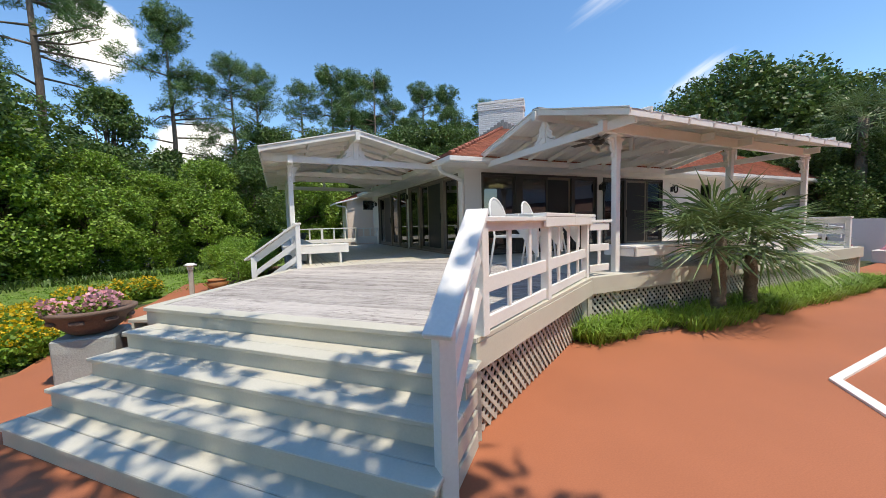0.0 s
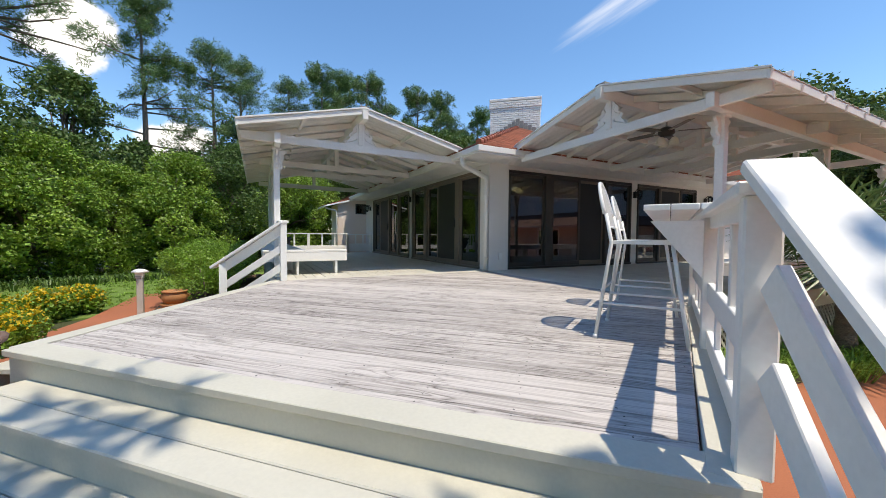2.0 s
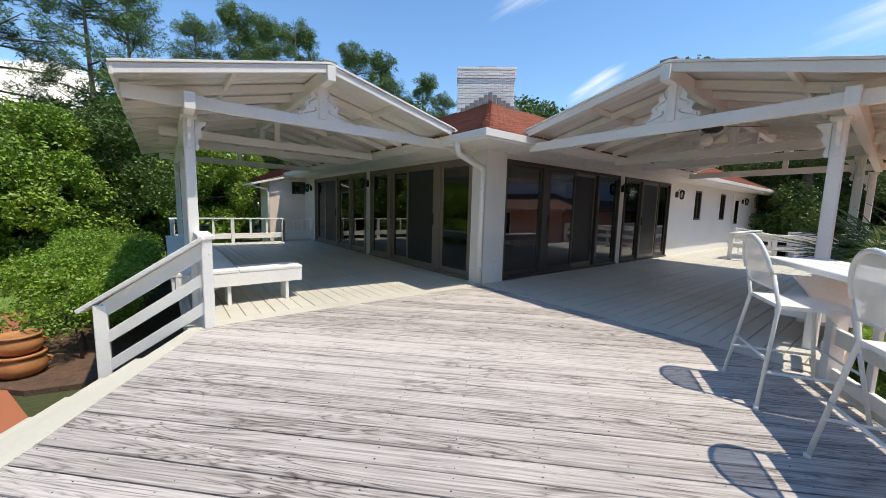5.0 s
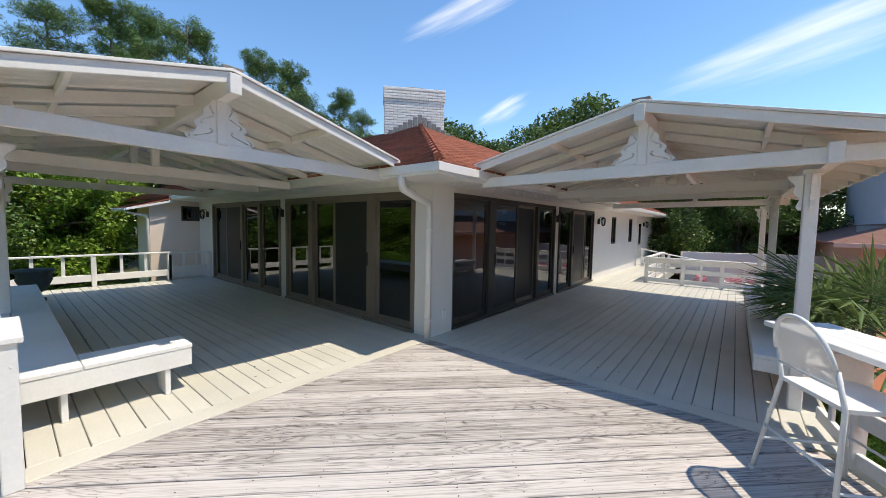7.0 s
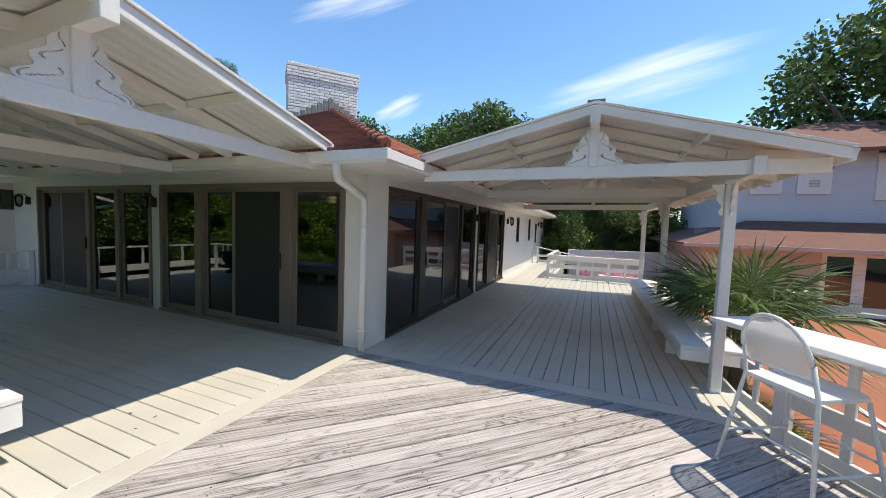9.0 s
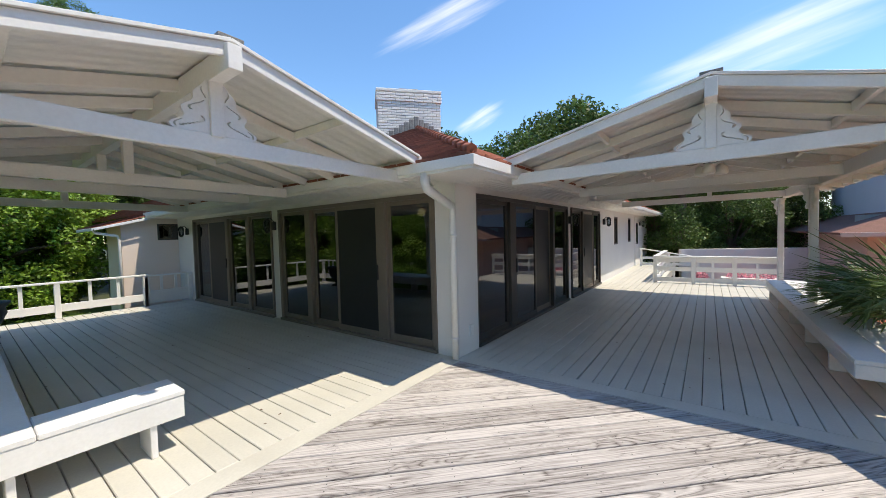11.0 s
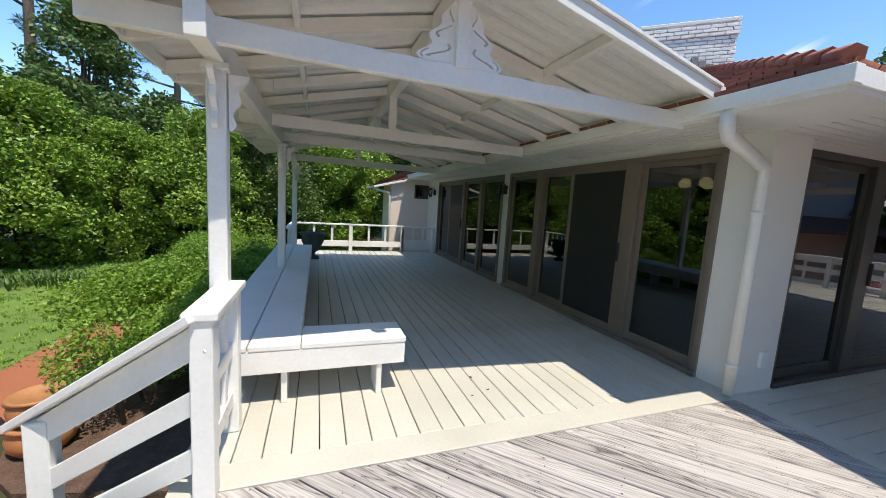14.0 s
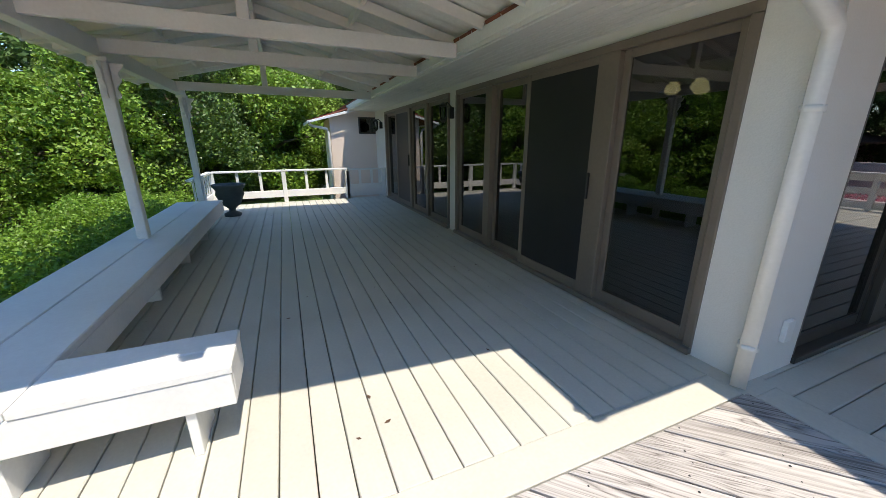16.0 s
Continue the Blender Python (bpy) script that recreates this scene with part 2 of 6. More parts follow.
PINK_WALL = mat("pink_stucco", (0.62, 0.49, 0.43), 0.85, vary=0.06, scale=1.2, fine=90, bump=0.3)
SIDING = mat("pale_blue_siding", (0.62, 0.68, 0.74), 0.65, vary=0.05, scale=1.2, fine=30, bump=0.1, obj=0.03)
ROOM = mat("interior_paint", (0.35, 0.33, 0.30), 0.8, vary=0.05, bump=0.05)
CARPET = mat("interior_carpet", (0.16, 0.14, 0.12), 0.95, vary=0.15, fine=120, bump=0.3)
BROWN_ROOF = mat("brown_shingle", (0.2, 0.095, 0.07), 0.85, vary=0.2, scale=3, fine=40, bump=0.4, dist=0.01, island=0.15)
CHROME = mat("brushed_nickel", (0.5, 0.49, 0.46), 0.3, 0.9, vary=0.05, bump=0.05)
AMBER = mat("frosted_glass_shade", (0.82, 0.78, 0.68), 0.3, vary=0.05, bump=0.05)

# fine metal mesh: threads with open gaps between them
MESH = mat("white_wire_mesh", (0.78, 0.78, 0.77), 0.5, vary=0.03, bump=0)
_n, _l = MESH.node_tree.nodes, MESH.node_tree.links
_t, _m = _n.new("ShaderNodeBsdfTransparent"), _n.new("ShaderNodeMixShader")
_m.inputs[0].default_value = 0.48
_l.new(_n["Principled BSDF"].outputs[0], _m.inputs[1]), _l.new(_t.outputs[0], _m.inputs[2])
_l.new(_m.outputs[0], _n["Material Output"].inputs[0])


# ---- mesh helpers ----
def box(bm, x0, y0, z0, x1, y1, z1, m=None):
    v = [bm.verts.new(Vector((x, y, z)) if m is None else m @ Vector((x, y, z))) for x, y, z in
         ((x0, y0, z0), (x1, y0, z0), (x1, y1, z0), (x0, y1, z0), (x0, y0, z1), (x1, y0, z1), (x1, y1, z1), (x0, y1, z1))]
    for f in ((0, 3, 2, 1), (4, 5, 6, 7), (0, 1, 5, 4), (1, 2, 6, 5), (2, 3, 7, 6), (3, 0, 4, 7)):
        bm.faces.new([v[i] for i in f])
    return bm


def cube(x0, y0, z0, x1, y1, z1, bevel=0.0, m=None):
    bm = box(bmesh.new(), x0, y0, z0, x1, y1, z1, m)
    if bevel:
        bmesh.ops.bevel(bm, geom=bm.edges[:], offset=bevel, segments=1, affect="EDGES")
    return bm


def stick(p, q, w, h, bevel=0.004, up=(0, 0, 1), bm=None):
    """A squared timber from p to q (centre line), w wide and h high."""
    p, q = Vector(p), Vector(q)
    d = q - p
    u = d.normalized()
    side = u.cross(Vector(up)).normalized()
    top = side.cross(u)
    m = Matrix((side, u, top)).transposed().to_4x4()
    m.translation = p
    one = bmesh.new() if bm is None else bm
    box(one, -w / 2, 0, -h / 2, w / 2, d.length, h / 2, m)
    if bevel and bm is None:
        bmesh.ops.bevel(one, geom=one.edges[:], offset=bevel, segments=1, affect="EDGES")
    return one


def prism(pts, z0, z1, bm=None):
    """An upright prism over a plan polygon, counter-clockwise."""
    bm = bmesh.new() if bm is None else bm
    lo = [bm.verts.new((x, y, z0)) for x, y in pts]
    hi = [bm.verts.new((x, y, z1)) for x, y in pts]
    bm.faces.new(hi), bm.faces.new(lo[::-1])
    for i in range(len(pts)):
        j = (i + 1) % len(pts)
        bm.faces.new((lo[i], lo[j], hi[j], hi[i]))
    return bm


def lathe(rings, seg=20, bm=None, cx=0, cy=0):
    """A turned body from (radius, z) rings."""
    bm = bmesh.new() if bm is None else bm
    prev = None
    for r, z in rings:
        ring = [bm.verts.new((cx + r * math.cos(2 * math.pi * i / seg), cy + r * math.sin(2 * math.pi * i / seg), z)) for i in range(seg)]
        if prev:
            for i in range(seg):
                j = (i + 1) % seg
                bm.faces.new((prev[i], prev[j], ring[j], ring[i]))
        else:
            bm.faces.new(ring[::-1])
        prev = ring
    bm.faces.new(prev)
    for f in bm.faces:
        f.smooth = True
    return bm


def tube(pts, radii, seg=8, bm=None):
    """A bent round bar through the points."""
    bm = bmesh.new() if bm is None else bm
    pts = [Vector(p) for p in pts]
    radii = radii if hasattr(radii, "__len__") else [radii] * len(pts)
    prev, side = None, None
    for i, p in enumerate(pts):
        d = (pts[min(i + 1, len(pts) - 1)] - pts[max(i - 1, 0)]).normalized()
        if side is None:
            side = d.orthogonal().normalized()
        side = (side - d * side.dot(d)).normalized()
        up = d.cross(side)
        ring = [bm.verts.new(p + radii[i] * (math.cos(2 * math.pi * k / seg) * side + math.sin(2 * math.pi * k / seg) * up)) for k in range(seg)]
        if prev:
            for k in range(seg):
                j = (k + 1) % seg
                f = bm.faces.new((prev[k], prev[j], ring[j], ring[k]))
                f.smooth = True
        else:
            bm.faces.new(ring[::-1])
        prev = ring
    bm.faces.new(prev)
    return bm


def finish(name, bm, material):
    me = bpy.data.meshes.new(name)
    bmesh.ops.recalc_face_normals(bm, faces=bm.faces[:])
    bm.to_mesh(me)
    bm.free()
    me.materials.append(material)
    return me


def part(name, bm, material, parent=None, label=""):
    """One mesh object from a bmesh (or a ready mesh), under a thing or a part."""
    me = bm if isinstance(bm, bpy.types.Mesh) else finish(name, bm, material)
    ob = new(name, me)
    if parent:
        ob.parent = parent
        ob.matrix_parent_inverse = parent.matrix_basis.inverted() if parent.parent is None else Matrix()
    return tagged(ob, label)


def thing(name, label, category, group="", at=(0, 0, 0)):
    ob = new(name)
    ob.empty_display_size = 0.1
    ob.matrix_basis = Matrix.Translation(at)
    return tagged(ob, label, category, group)


def setting(name, bm, material, label, category):
    return tagged(part(name, bm, material), label, category, kind="structure")


def raw(name, verts, faces, material):
    """A mesh from arrays."""
    me = bpy.data.meshes.new(name)
    verts = np.asarray(verts, dtype=np.float32)
    faces = np.asarray(faces, dtype=np.int32)
    k = faces.shape[1]
    me.vertices.add(len(verts)), me.loops.add(faces.size), me.polygons.add(len(faces))
    me.vertices.foreach_set("co", verts.ravel())
    me.loops.foreach_set("vertex_index", faces.ravel())
    me.polygons.foreach_set("loop_start", np.arange(0, faces.size, k, dtype=np.int32))
    me.update(calc_edges=True)
    me.materials.append(material)
    return me


def clip(poly, a, b, c):
    """The part of a plan polygon where a*x + b*y <= c."""
    out = []
    for i, p in enumerate(poly):
        q = poly[(i + 1) % len(poly)]
        dp, dq = a * p[0] + b * p[1] - c, a * q[0] + b * q[1] - c
        if dp <= 0:
            out.append(p)
        if dp * dq < 0:
            s = dp / (dp - dq)
            out.append((p[0] + s * (q[0] - p[0]), p[1] + s * (q[1] - p[1])))
    return out


def flip(p):
    """Mirror across the diagonal through the house corner."""
    return (p[1], p[0], *p[2:])


def leaves(points, size, rng, droop=0.0, narrow=0.55):
    """Diamond leaves, folded along the middle, at the points: vertices and faces."""
    n = len(points)
    d = rng.normal(size=(n, 3))
    d[:, 2] = d[:, 2] * 0.7 - droop
    d /= np.linalg.norm(d, axis=1)[:, None]
    s = np.cross(d, rng.normal(size=(n, 3)))
    s /= np.linalg.norm(s, axis=1)[:, None] + 1e-9
    nn = np.cross(d, s)
    sz = size * rng.uniform(0.6, 1.35, n)[:, None]
    a = points
    b = points + d * sz * 0.5 + s * sz * narrow * 0.5 + nn * sz * 0.08
    c = points + d * sz
    e = points + d * sz * 0.5 - s * sz * narrow * 0.5 + nn * sz * 0.08
    v = np.stack([a, b, c, e], 1).reshape(-1, 3)
    f = np.arange(4 * n, dtype=np.int32).reshape(-1, 4)
    return v, f

# ---- levels and plan ----
DECK = 0.80
FL, FR = (-5.50, -2.98), (-2.92, -5.60)      # front corners of the weathered deck
BL, BR = (-3.98, -0.10), (-0.10, -3.98)      # where it meets the porches
EDGE = (FR[0] - FL[0], FR[1] - FL[1])
ALONG = Vector((EDGE[0], EDGE[1], 0)).normalized()     # along the front steps
OUT = Vector((ALONG.y, -ALONG.x, 0))                    # down the steps
if OUT.x > 0:
    OUT = -OUT

# ---- ground ----
bm = bmesh.new()
bmesh.ops.create_grid(bm, x_segments=60, y_segments=60, size=1500)
for v in bm.verts:
    v.co.z = -0.05
ground = setting("ground", bm, FOREST, "dark forest floor reaching to the horizon", "ground")
lawn_pts = [(-40, -12), (-7.6, -12), (-7.6, 2.4), (-6.7, 2.6), (-6.7, 5), (-4.2, 9), (1.5, 9), (1.5, 17), (-8, 13), (-16, 9), (-40, 4)]
setting("lawn", prism(lawn_pts, -0.3, -0.02), LAWN, "mown green lawn beside the deck", "lawn")
terra_pts = [(-9.5, -25), (30, -25), (30, -1.5), (14, -3.0), (9.5, -3.4), (-0.5, -3.6), (-4.4, -1.2), (-5.2, 0.6), (-5.5, 1.4), (-5.95, 2.1), (-6.0, 5.2), (-6.75, 5.2), (-6.8, 2.4), (-7.1, 0.8), (-7.0, -2.0), (-8.2, -3.2), (-9.5, -5.0)]
setting("pavement", prism(terra_pts, -0.3, 0.0), TERRA, "terracotta-coloured concrete paving in front of the deck", "pavement")
setting("planting_bed", prism([(-5.35, 1.25), (-3.9, 0.9), (-3.9, 9.0), (-5.97, 9.0), (-5.97, 2.4), (-5.6, 1.5)], -0.3, 0.012), MULCH, "bark mulch bed below the hedge", "planting bed")
setting("planting_bed_right", prism([(-0.6, -4.2), (-0.2, -4.35), (1.3, -4.55), (4.0, -4.7), (8.3, -4.25), (9.0, -3.5), (-0.6, -3.5)], -0.3, 0.014), MULCH, "bark mulch bed along the deck", "planting bed")
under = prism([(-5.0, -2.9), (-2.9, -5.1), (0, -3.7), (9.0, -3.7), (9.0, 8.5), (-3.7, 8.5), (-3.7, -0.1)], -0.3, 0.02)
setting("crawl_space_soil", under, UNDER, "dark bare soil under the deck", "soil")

# ---- decks ----
PLANK_L = 0.142


def plank_rows(poly, direction, width, gap):
    """Cut a plan polygon into boards that run along direction."""
    d = Vector((direction[0], direction[1])).normalized()
    nrm = Vector((-d.y, d.x))
    vals = [nrm.dot(Vector(p)) for p in poly]
    k, out = min(vals), []
    while k < max(vals) - 0.01:
        q = clip(clip(poly, nrm.x, nrm.y, k + width - gap), -nrm.x, -nrm.y, -k)
        if len(q) > 2:
            out.append((q, d))
        k += width
    return out


def lay(parent, poly, direction, width, gap, top, material, rng):
    for q, d in plank_rows(poly, direction, width, gap):
        c = Vector((sum(p[0] for p in q) / len(q), sum(p[1] for p in q) / len(q)))
        ang = math.atan2(d.y, d.x)
        m = Matrix.Translation((c.x, c.y, 0)) @ Matrix.Rotation(ang, 4, "Z")
        inv = m.inverted()
        loc = [(inv @ Vector((p[0], p[1], 0))).to_2d() for p in q]
        area = sum(loc[i].x * loc[(i + 1) % len(loc)].y - loc[(i + 1) % len(loc)].x * loc[i].y for i in range(len(loc)))
        if area < 0:
            loc = loc[::-1]
        bm = prism([(p.x, p.y) for p in loc], top - 0.035, top + rng.uniform(-0.0015, 0.0015))
        es = [e for e in bm.edges if all(v.co.z > top - 0.01 for v in e.verts) and e.calc_length() > 0.05]
        bmesh.ops.bevel(bm, geom=es, offset=0.005, segments=1, affect="EDGES")
        ob = part("plank", bm, material, parent)
        ob.matrix_basis = m
        ob.matrix_parent_inverse = Matrix()


def trim_thing(name, bm, material, label, category="trim"):
    return setting(name, bm, material, label, category)


# fascias and border boards of the weathered deck
def edge_board(p, q, w, z0, z1, name, label, material=STEP):
    return trim_thing(name, stick((*p, (z0 + z1) / 2), (*q, (z0 + z1) / 2), w, z1 - z0), material, label)


bl_in, br_in = (-3.93, -0.02), (-0.02, -3.93)
front_dir = Vector((ALONG.x, ALONG.y))
edge_board((FL[0] + 0.08 * OUT.x * -1, FL[1] + 0.08 * -OUT.y), (FR[0] - 0.08 * OUT.x, FR[1] - 0.08 * OUT.y), 0.17, DECK - 0.035, DECK + 0.004, "trim_front_board", "cream painted front border board of the deck")
edge_board((FL[0] - 0.04 * OUT.x, FL[1] - 0.04 * OUT.y), (FR[0] - 0.04 * OUT.x, FR[1] - 0.04 * OUT.y), 0.03, DECK - 0.19, DECK - 0.036, "trim_front_riser", "cream painted top riser")
edge_board((FL[0] + 0.06, FL[1] + 0.02), (bl_in[0] + 0.06, bl_in[1]), 0.13, DECK - 0.035, DECK + 0.005, "trim_side_board_left", "cream painted side border board of the deck")
edge_board((FL[0] + 0.03, FL[1] + 0.02), (bl_in[0] + 0.02, bl_in[1]), 0.04, DECK - 0.24, DECK - 0.037, "trim_side_fascia_left", "cream painted side fascia of the deck")
edge_board((FR[0] - 0.02, FR[1] + 0.06), (-0.16, -3.97), 0.13, DECK - 0.035, DECK + 0.005, "trim_side_board_right", "cream painted side border board of the deck")
edge_board((FR[0] - 0.01, FR[1] + 0.02), (-0.13, -4.02), 0.04, DECK - 0.25, DECK - 0.037, "trim_side_fascia_right", "cream painted side fascia of the deck")
edge_board((-3.98, 0.0), (-0.14, 0.0), 0.19, DECK - 0.035, DECK + 0.003, "trim_seam_left", "cream painted border board between the decks", CREAM)
edge_board((0.0, -3.98), (0.0, -0.14), 0.19, DECK - 0.035, DECK + 0.003, "trim_seam_right", "cream painted border board between the decks", CREAM)
trim_thing("trim_corner_block", cube(-0.138, -0.138, DECK - 0.035, 0.12, 0.12, DECK + 0.001), CREAM, "cream painted filler board at the house corner")
# porch outer fascias
edge_board((-3.97, 0.0), (-3.97, 8.45), 0.04, DECK - 0.25, DECK - 0.002, "trim_porch_fascia_left", "cream painted porch deck fascia")
edge_board((-0.1, -3.99), (9.1, -3.99), 0.04, DECK - 0.25, DECK - 0.002, "trim_porch_fascia_right", "cream painted porch deck fascia")


# ---- steps ----
steps = thing("front_steps", "wide cream painted wooden steps up to the deck", "steps", at=(-4.6, -4.8, 0))
LEFT_U, RIGHT_U = -1.56, FR[0] * ALONG.x + FR[1] * ALONG.y
mid = Vector(((FL[0] + FR[0]) / 2, (FL[1] + FR[1]) / 2, 0))
u_mid = mid.dot(ALONG)
line = mid - ALONG * u_mid
for i in range(4):
    z = DECK - 0.16 * (i + 1)
    d0, d1 = 0.285 * i - 0.03, 0.285 * (i + 1) + 0.02
    half = (d1 - d0) / 2
    for j in range(2):
        e0, e1 = d0 + j * half + 0.003, d0 + (j + 1) * half - 0.003
        c = line + OUT * (e0 + e1) / 2
        a, b = c + ALONG * LEFT_U, c + ALONG * (RIGHT_U + 0.03)
        part("tread", stick((a.x, a.y, z - 0.018), (b.x, b.y, z - 0.018), e1 - e0, 0.036, 0.006), STEP, steps)
    c = line + OUT * (d1 - 0.045)
    a, b = c + ALONG * (LEFT_U + 0.03), c + ALONG * RIGHT_U
    part("riser", stick((a.x, a.y, z - 0.1), (b.x, b.y, z - 0.1), 0.03, 0.124 if i < 3 else 0.126, 0.002), STEP, steps)
for u in (LEFT_U + 0.05, RIGHT_U - 0.02):
    for i in range(4):
        z = DECK - 0.16 * (i + 1)
        c = line + ALONG * u
        a, b = c + OUT * 0.0, c + OUT * (0.285 * (i + 1) - 0.05)
        part("stringer", stick((a.x, a.y, z - 0.097), (b.x, b.y, z - 0.097), 0.04, 0.118, 0.002), STEP, steps)
# side steps down to the garden
side = Vector((bl_in[0] - FL[0], bl_in[1] - FL[1], 0)).normalized()
sout = Vector((-side.y, side.x, 0))
sstep = thing("side_steps", "cream painted wooden side steps down to the garden", "steps", at=(-5.4, -2.2, 0))
for i in range(4):
    z = DECK - 0.16 * (i + 1)
    c = Vector((*FL, 0)) + sout * (0.28 * i + 0.16)
    a, b = c + side * 0.12, c + side * 3.0
    part("tread", stick((a.x, a.y, z - 0.018), (b.x, b.y, z - 0.018), 0.30, 0.036), STEP, sstep)
    a, b = a + sout * 0.1, b + sout * 0.1
    part("riser", stick((a.x, a.y, z - 0.1), (b.x, b.y, z - 0.1), 0.03, 0.124), STEP, sstep)


# ---- porch structure, built once for the left and mirrored for the right ----
def P(p, mirror):
    return flip(p) if mirror else tuple(p)


def mstick(p, q, w, h, mirror, bevel=0.004):
    return stick(P(p, mirror), P(q, mirror), w, h, bevel)


RIDGE_X, RIDGE_Z, EAVE_X, EAVE_Z, GUT_X, GUT_Z = -2.53, 3.56, -4.42, 3.11, -0.67, 3.11
ROOF_A, ROOF_B = -0.03, 6.75
TRUSS = (0.26, 1.22, 2.40, 3.52, 4.75, 6.10)
POSTS = ((0.46, 3.50, 6.45), (0.63, 3.74, 6.66))


def scroll(bm, s, y, base, ridge):
    """A pierced, scrolled bracket beside the king post: s is the side."""
    rows, high = 40, 0.36
    strips = []
    for k in range(rows + 1):
        a = k / rows
        lobe = 0.5 + 0.5 * math.sin(a * 19 - 0.6)
        w = 0.235 * (1 - a) ** 0.85 * (0.72 + 0.28 * lobe) + 0.022
        # a thin curling slot, and a second one low down where the board is wide
        mid_f = 0.50 + 0.26 * math.sin(a * 15 + 1.0)
        slots = []
        if 0.05 < a < 0.32 or 0.38 < a < 0.62 or 0.67 < a < 0.86:
            slots.append((mid_f - 0.055, mid_f + 0.055))
        if 0.04 < a < 0.2:
            slots.append((0.86, 0.92))
        strips.append((base + high * a, w, slots))
    for (z0, w0, sl), (z1, w1, _) in zip(strips, strips[1:]):
        cuts = [0.0] + [c for pair in sl for c in pair] + [1.0]
        for f0, f1 in zip(cuts[0::2], cuts[1::2]):
            if f1 <= f0:
                continue
            quad = [(ridge + s * (0.04 + w * f), z) for w, f, z in ((w0, f0, z0), (w0, f1, z0), (w1, f1, z1), (w1, f0, z1))]
            lo = [bm.verts.new((x, y - 0.012, z)) for x, z in quad]
            hi = [bm.verts.new((x, y + 0.012, z)) for x, z in quad]
            bm.faces.new(lo), bm.faces.new(hi[::-1])
            for i in range(4):
                j = (i + 1) % 4
                bm.faces.new((lo[i], hi[i], hi[j], lo[j]))


def mirror_bm(bm):
    for v in bm.verts:
        v.co = Vector((v.co.y, v.co.x, v.co.z))
    return bm


def porch_roof(mirror, label, RIDGE_Z=RIDGE_Z, EAVE_Z=EAVE_Z, ROOF_A=ROOF_A, TRUSS=TRUSS, lift=0.03):
    roof = thing("porch_roof", label, "roof", "porch roofs", at=P((-2.5, 3.3, DECK), mirror))
    slope_w = (RIDGE_Z - EAVE_Z) / (RIDGE_X - EAVE_X)
    slope_e = (RIDGE_Z - GUT_Z) / (GUT_X - RIDGE_X)

    def put(name, bm, material, lab=""):
        return part(name, mirror_bm(bm) if mirror else bm, material, roof, lab)

    # ribbed metal sheets, one each side
    for x0, z0, x1, z1 in ((RIDGE_X, RIDGE_Z, EAVE_X, EAVE_Z), (RIDGE_X, RIDGE_Z, GUT_X, GUT_Z)):
        bm = bmesh.new()
        ys, n = [], int((ROOF_B - ROOF_A) / 0.0675)
        prev = None
        for i in range(n * 2 + 1):
            y = ROOF_A + (ROOF_B - ROOF_A) * i / (2 * n)
            dz = 0.006 * (1 if i % 4 in (0, 1) else -0.2)
            row = []
            for zz in (0.05, 0.046):
                row += [bm.verts.new((x0, y, z0 + zz + dz)), bm.verts.new((x1, y, z1 + zz + dz))]
            if prev:
                bm.faces.new((prev[0], prev[1], row[1], row[0]))
                bm.faces.new((prev[2], row[2], row[3], prev[3]))
                bm.faces.new((prev[1], prev[3], row[3], row[1]))
            prev = row
        put("roof_sheet", bm, METAL_ROOF, "ribbed white metal roofing sheet")
    bm = stick((RIDGE_X, ROOF_A - 0.01, RIDGE_Z + 0.075), (RIDGE_X, ROOF_B, RIDGE_Z + 0.075), 0.16, 0.025)
    put("ridge_cap", bm, LEAD, "grey weathered ridge cap")
    put("ridge_beam", stick((RIDGE_X, ROOF_A - 0.05, RIDGE_Z - 0.06), (RIDGE_X, ROOF_B - 0.05, RIDGE_Z - 0.06), 0.09, 0.16), WHITE)
    # purlins run along the roof under the sheet
    for f in (0.5,):
        for ex, ez in ((EAVE_X, EAVE_Z), (GUT_X, GUT_Z)):
            x, z = RIDGE_X + (ex - RIDGE_X) * f, RIDGE_Z + (ez - RIDGE_Z) * f
            put("purlin", stick((x, ROOF_A + 0.03, z + 0.005), (x, ROOF_B - 0.03, z + 0.005), 0.04, 0.075), SOFFIT)
    # rafters
    rafter_y = [ROOF_A + 0.02] + [0.78 + 0.6 * i for i in range(10)] + [ROOF_B - 0.05]
    for y in rafter_y:
        edge = y in (rafter_y[0], rafter_y[-1])
        for ex, ez in ((EAVE_X, EAVE_Z), (GUT_X, GUT_Z)):
            name = "fascia" if edge else "rafter"
            h = 0.085 if edge else 0.09
            put(name, stick((RIDGE_X, y, RIDGE_Z - (-0.005 if edge else 0.02)), (ex, y, ez - (-0.005 if edge else 0.02)), 0.03 if edge else 0.045, h), WHITE if edge else SOFFIT)
    # trusses: tie beam, king post
    for y in TRUSS[0:1] + TRUSS[2:4] + TRUSS[5:]:
        put("tie_beam", stick((-4.36 if y == TRUSS[0] else -4.1, y, 2.985 + lift), (-0.64 if y == TRUSS[0] else -0.78, y, 2.955 + lift), 0.05, 0.125), WHITE)
        put("king_post", stick((RIDGE_X, y, 3.02 + lift), (RIDGE_X, y, RIDGE_Z - 0.13), 0.085, 0.085, up=(1, 0, 0)), WHITE)
        if y == TRUSS[0]:
            for s in (-1, 1):
                bm = bmesh.new()
                scroll(bm, s, y - 0.005, 3.03 + lift, RIDGE_X)
                put("scroll_bracket", bm, WHITE, "pierced scroll-cut gable bracket")
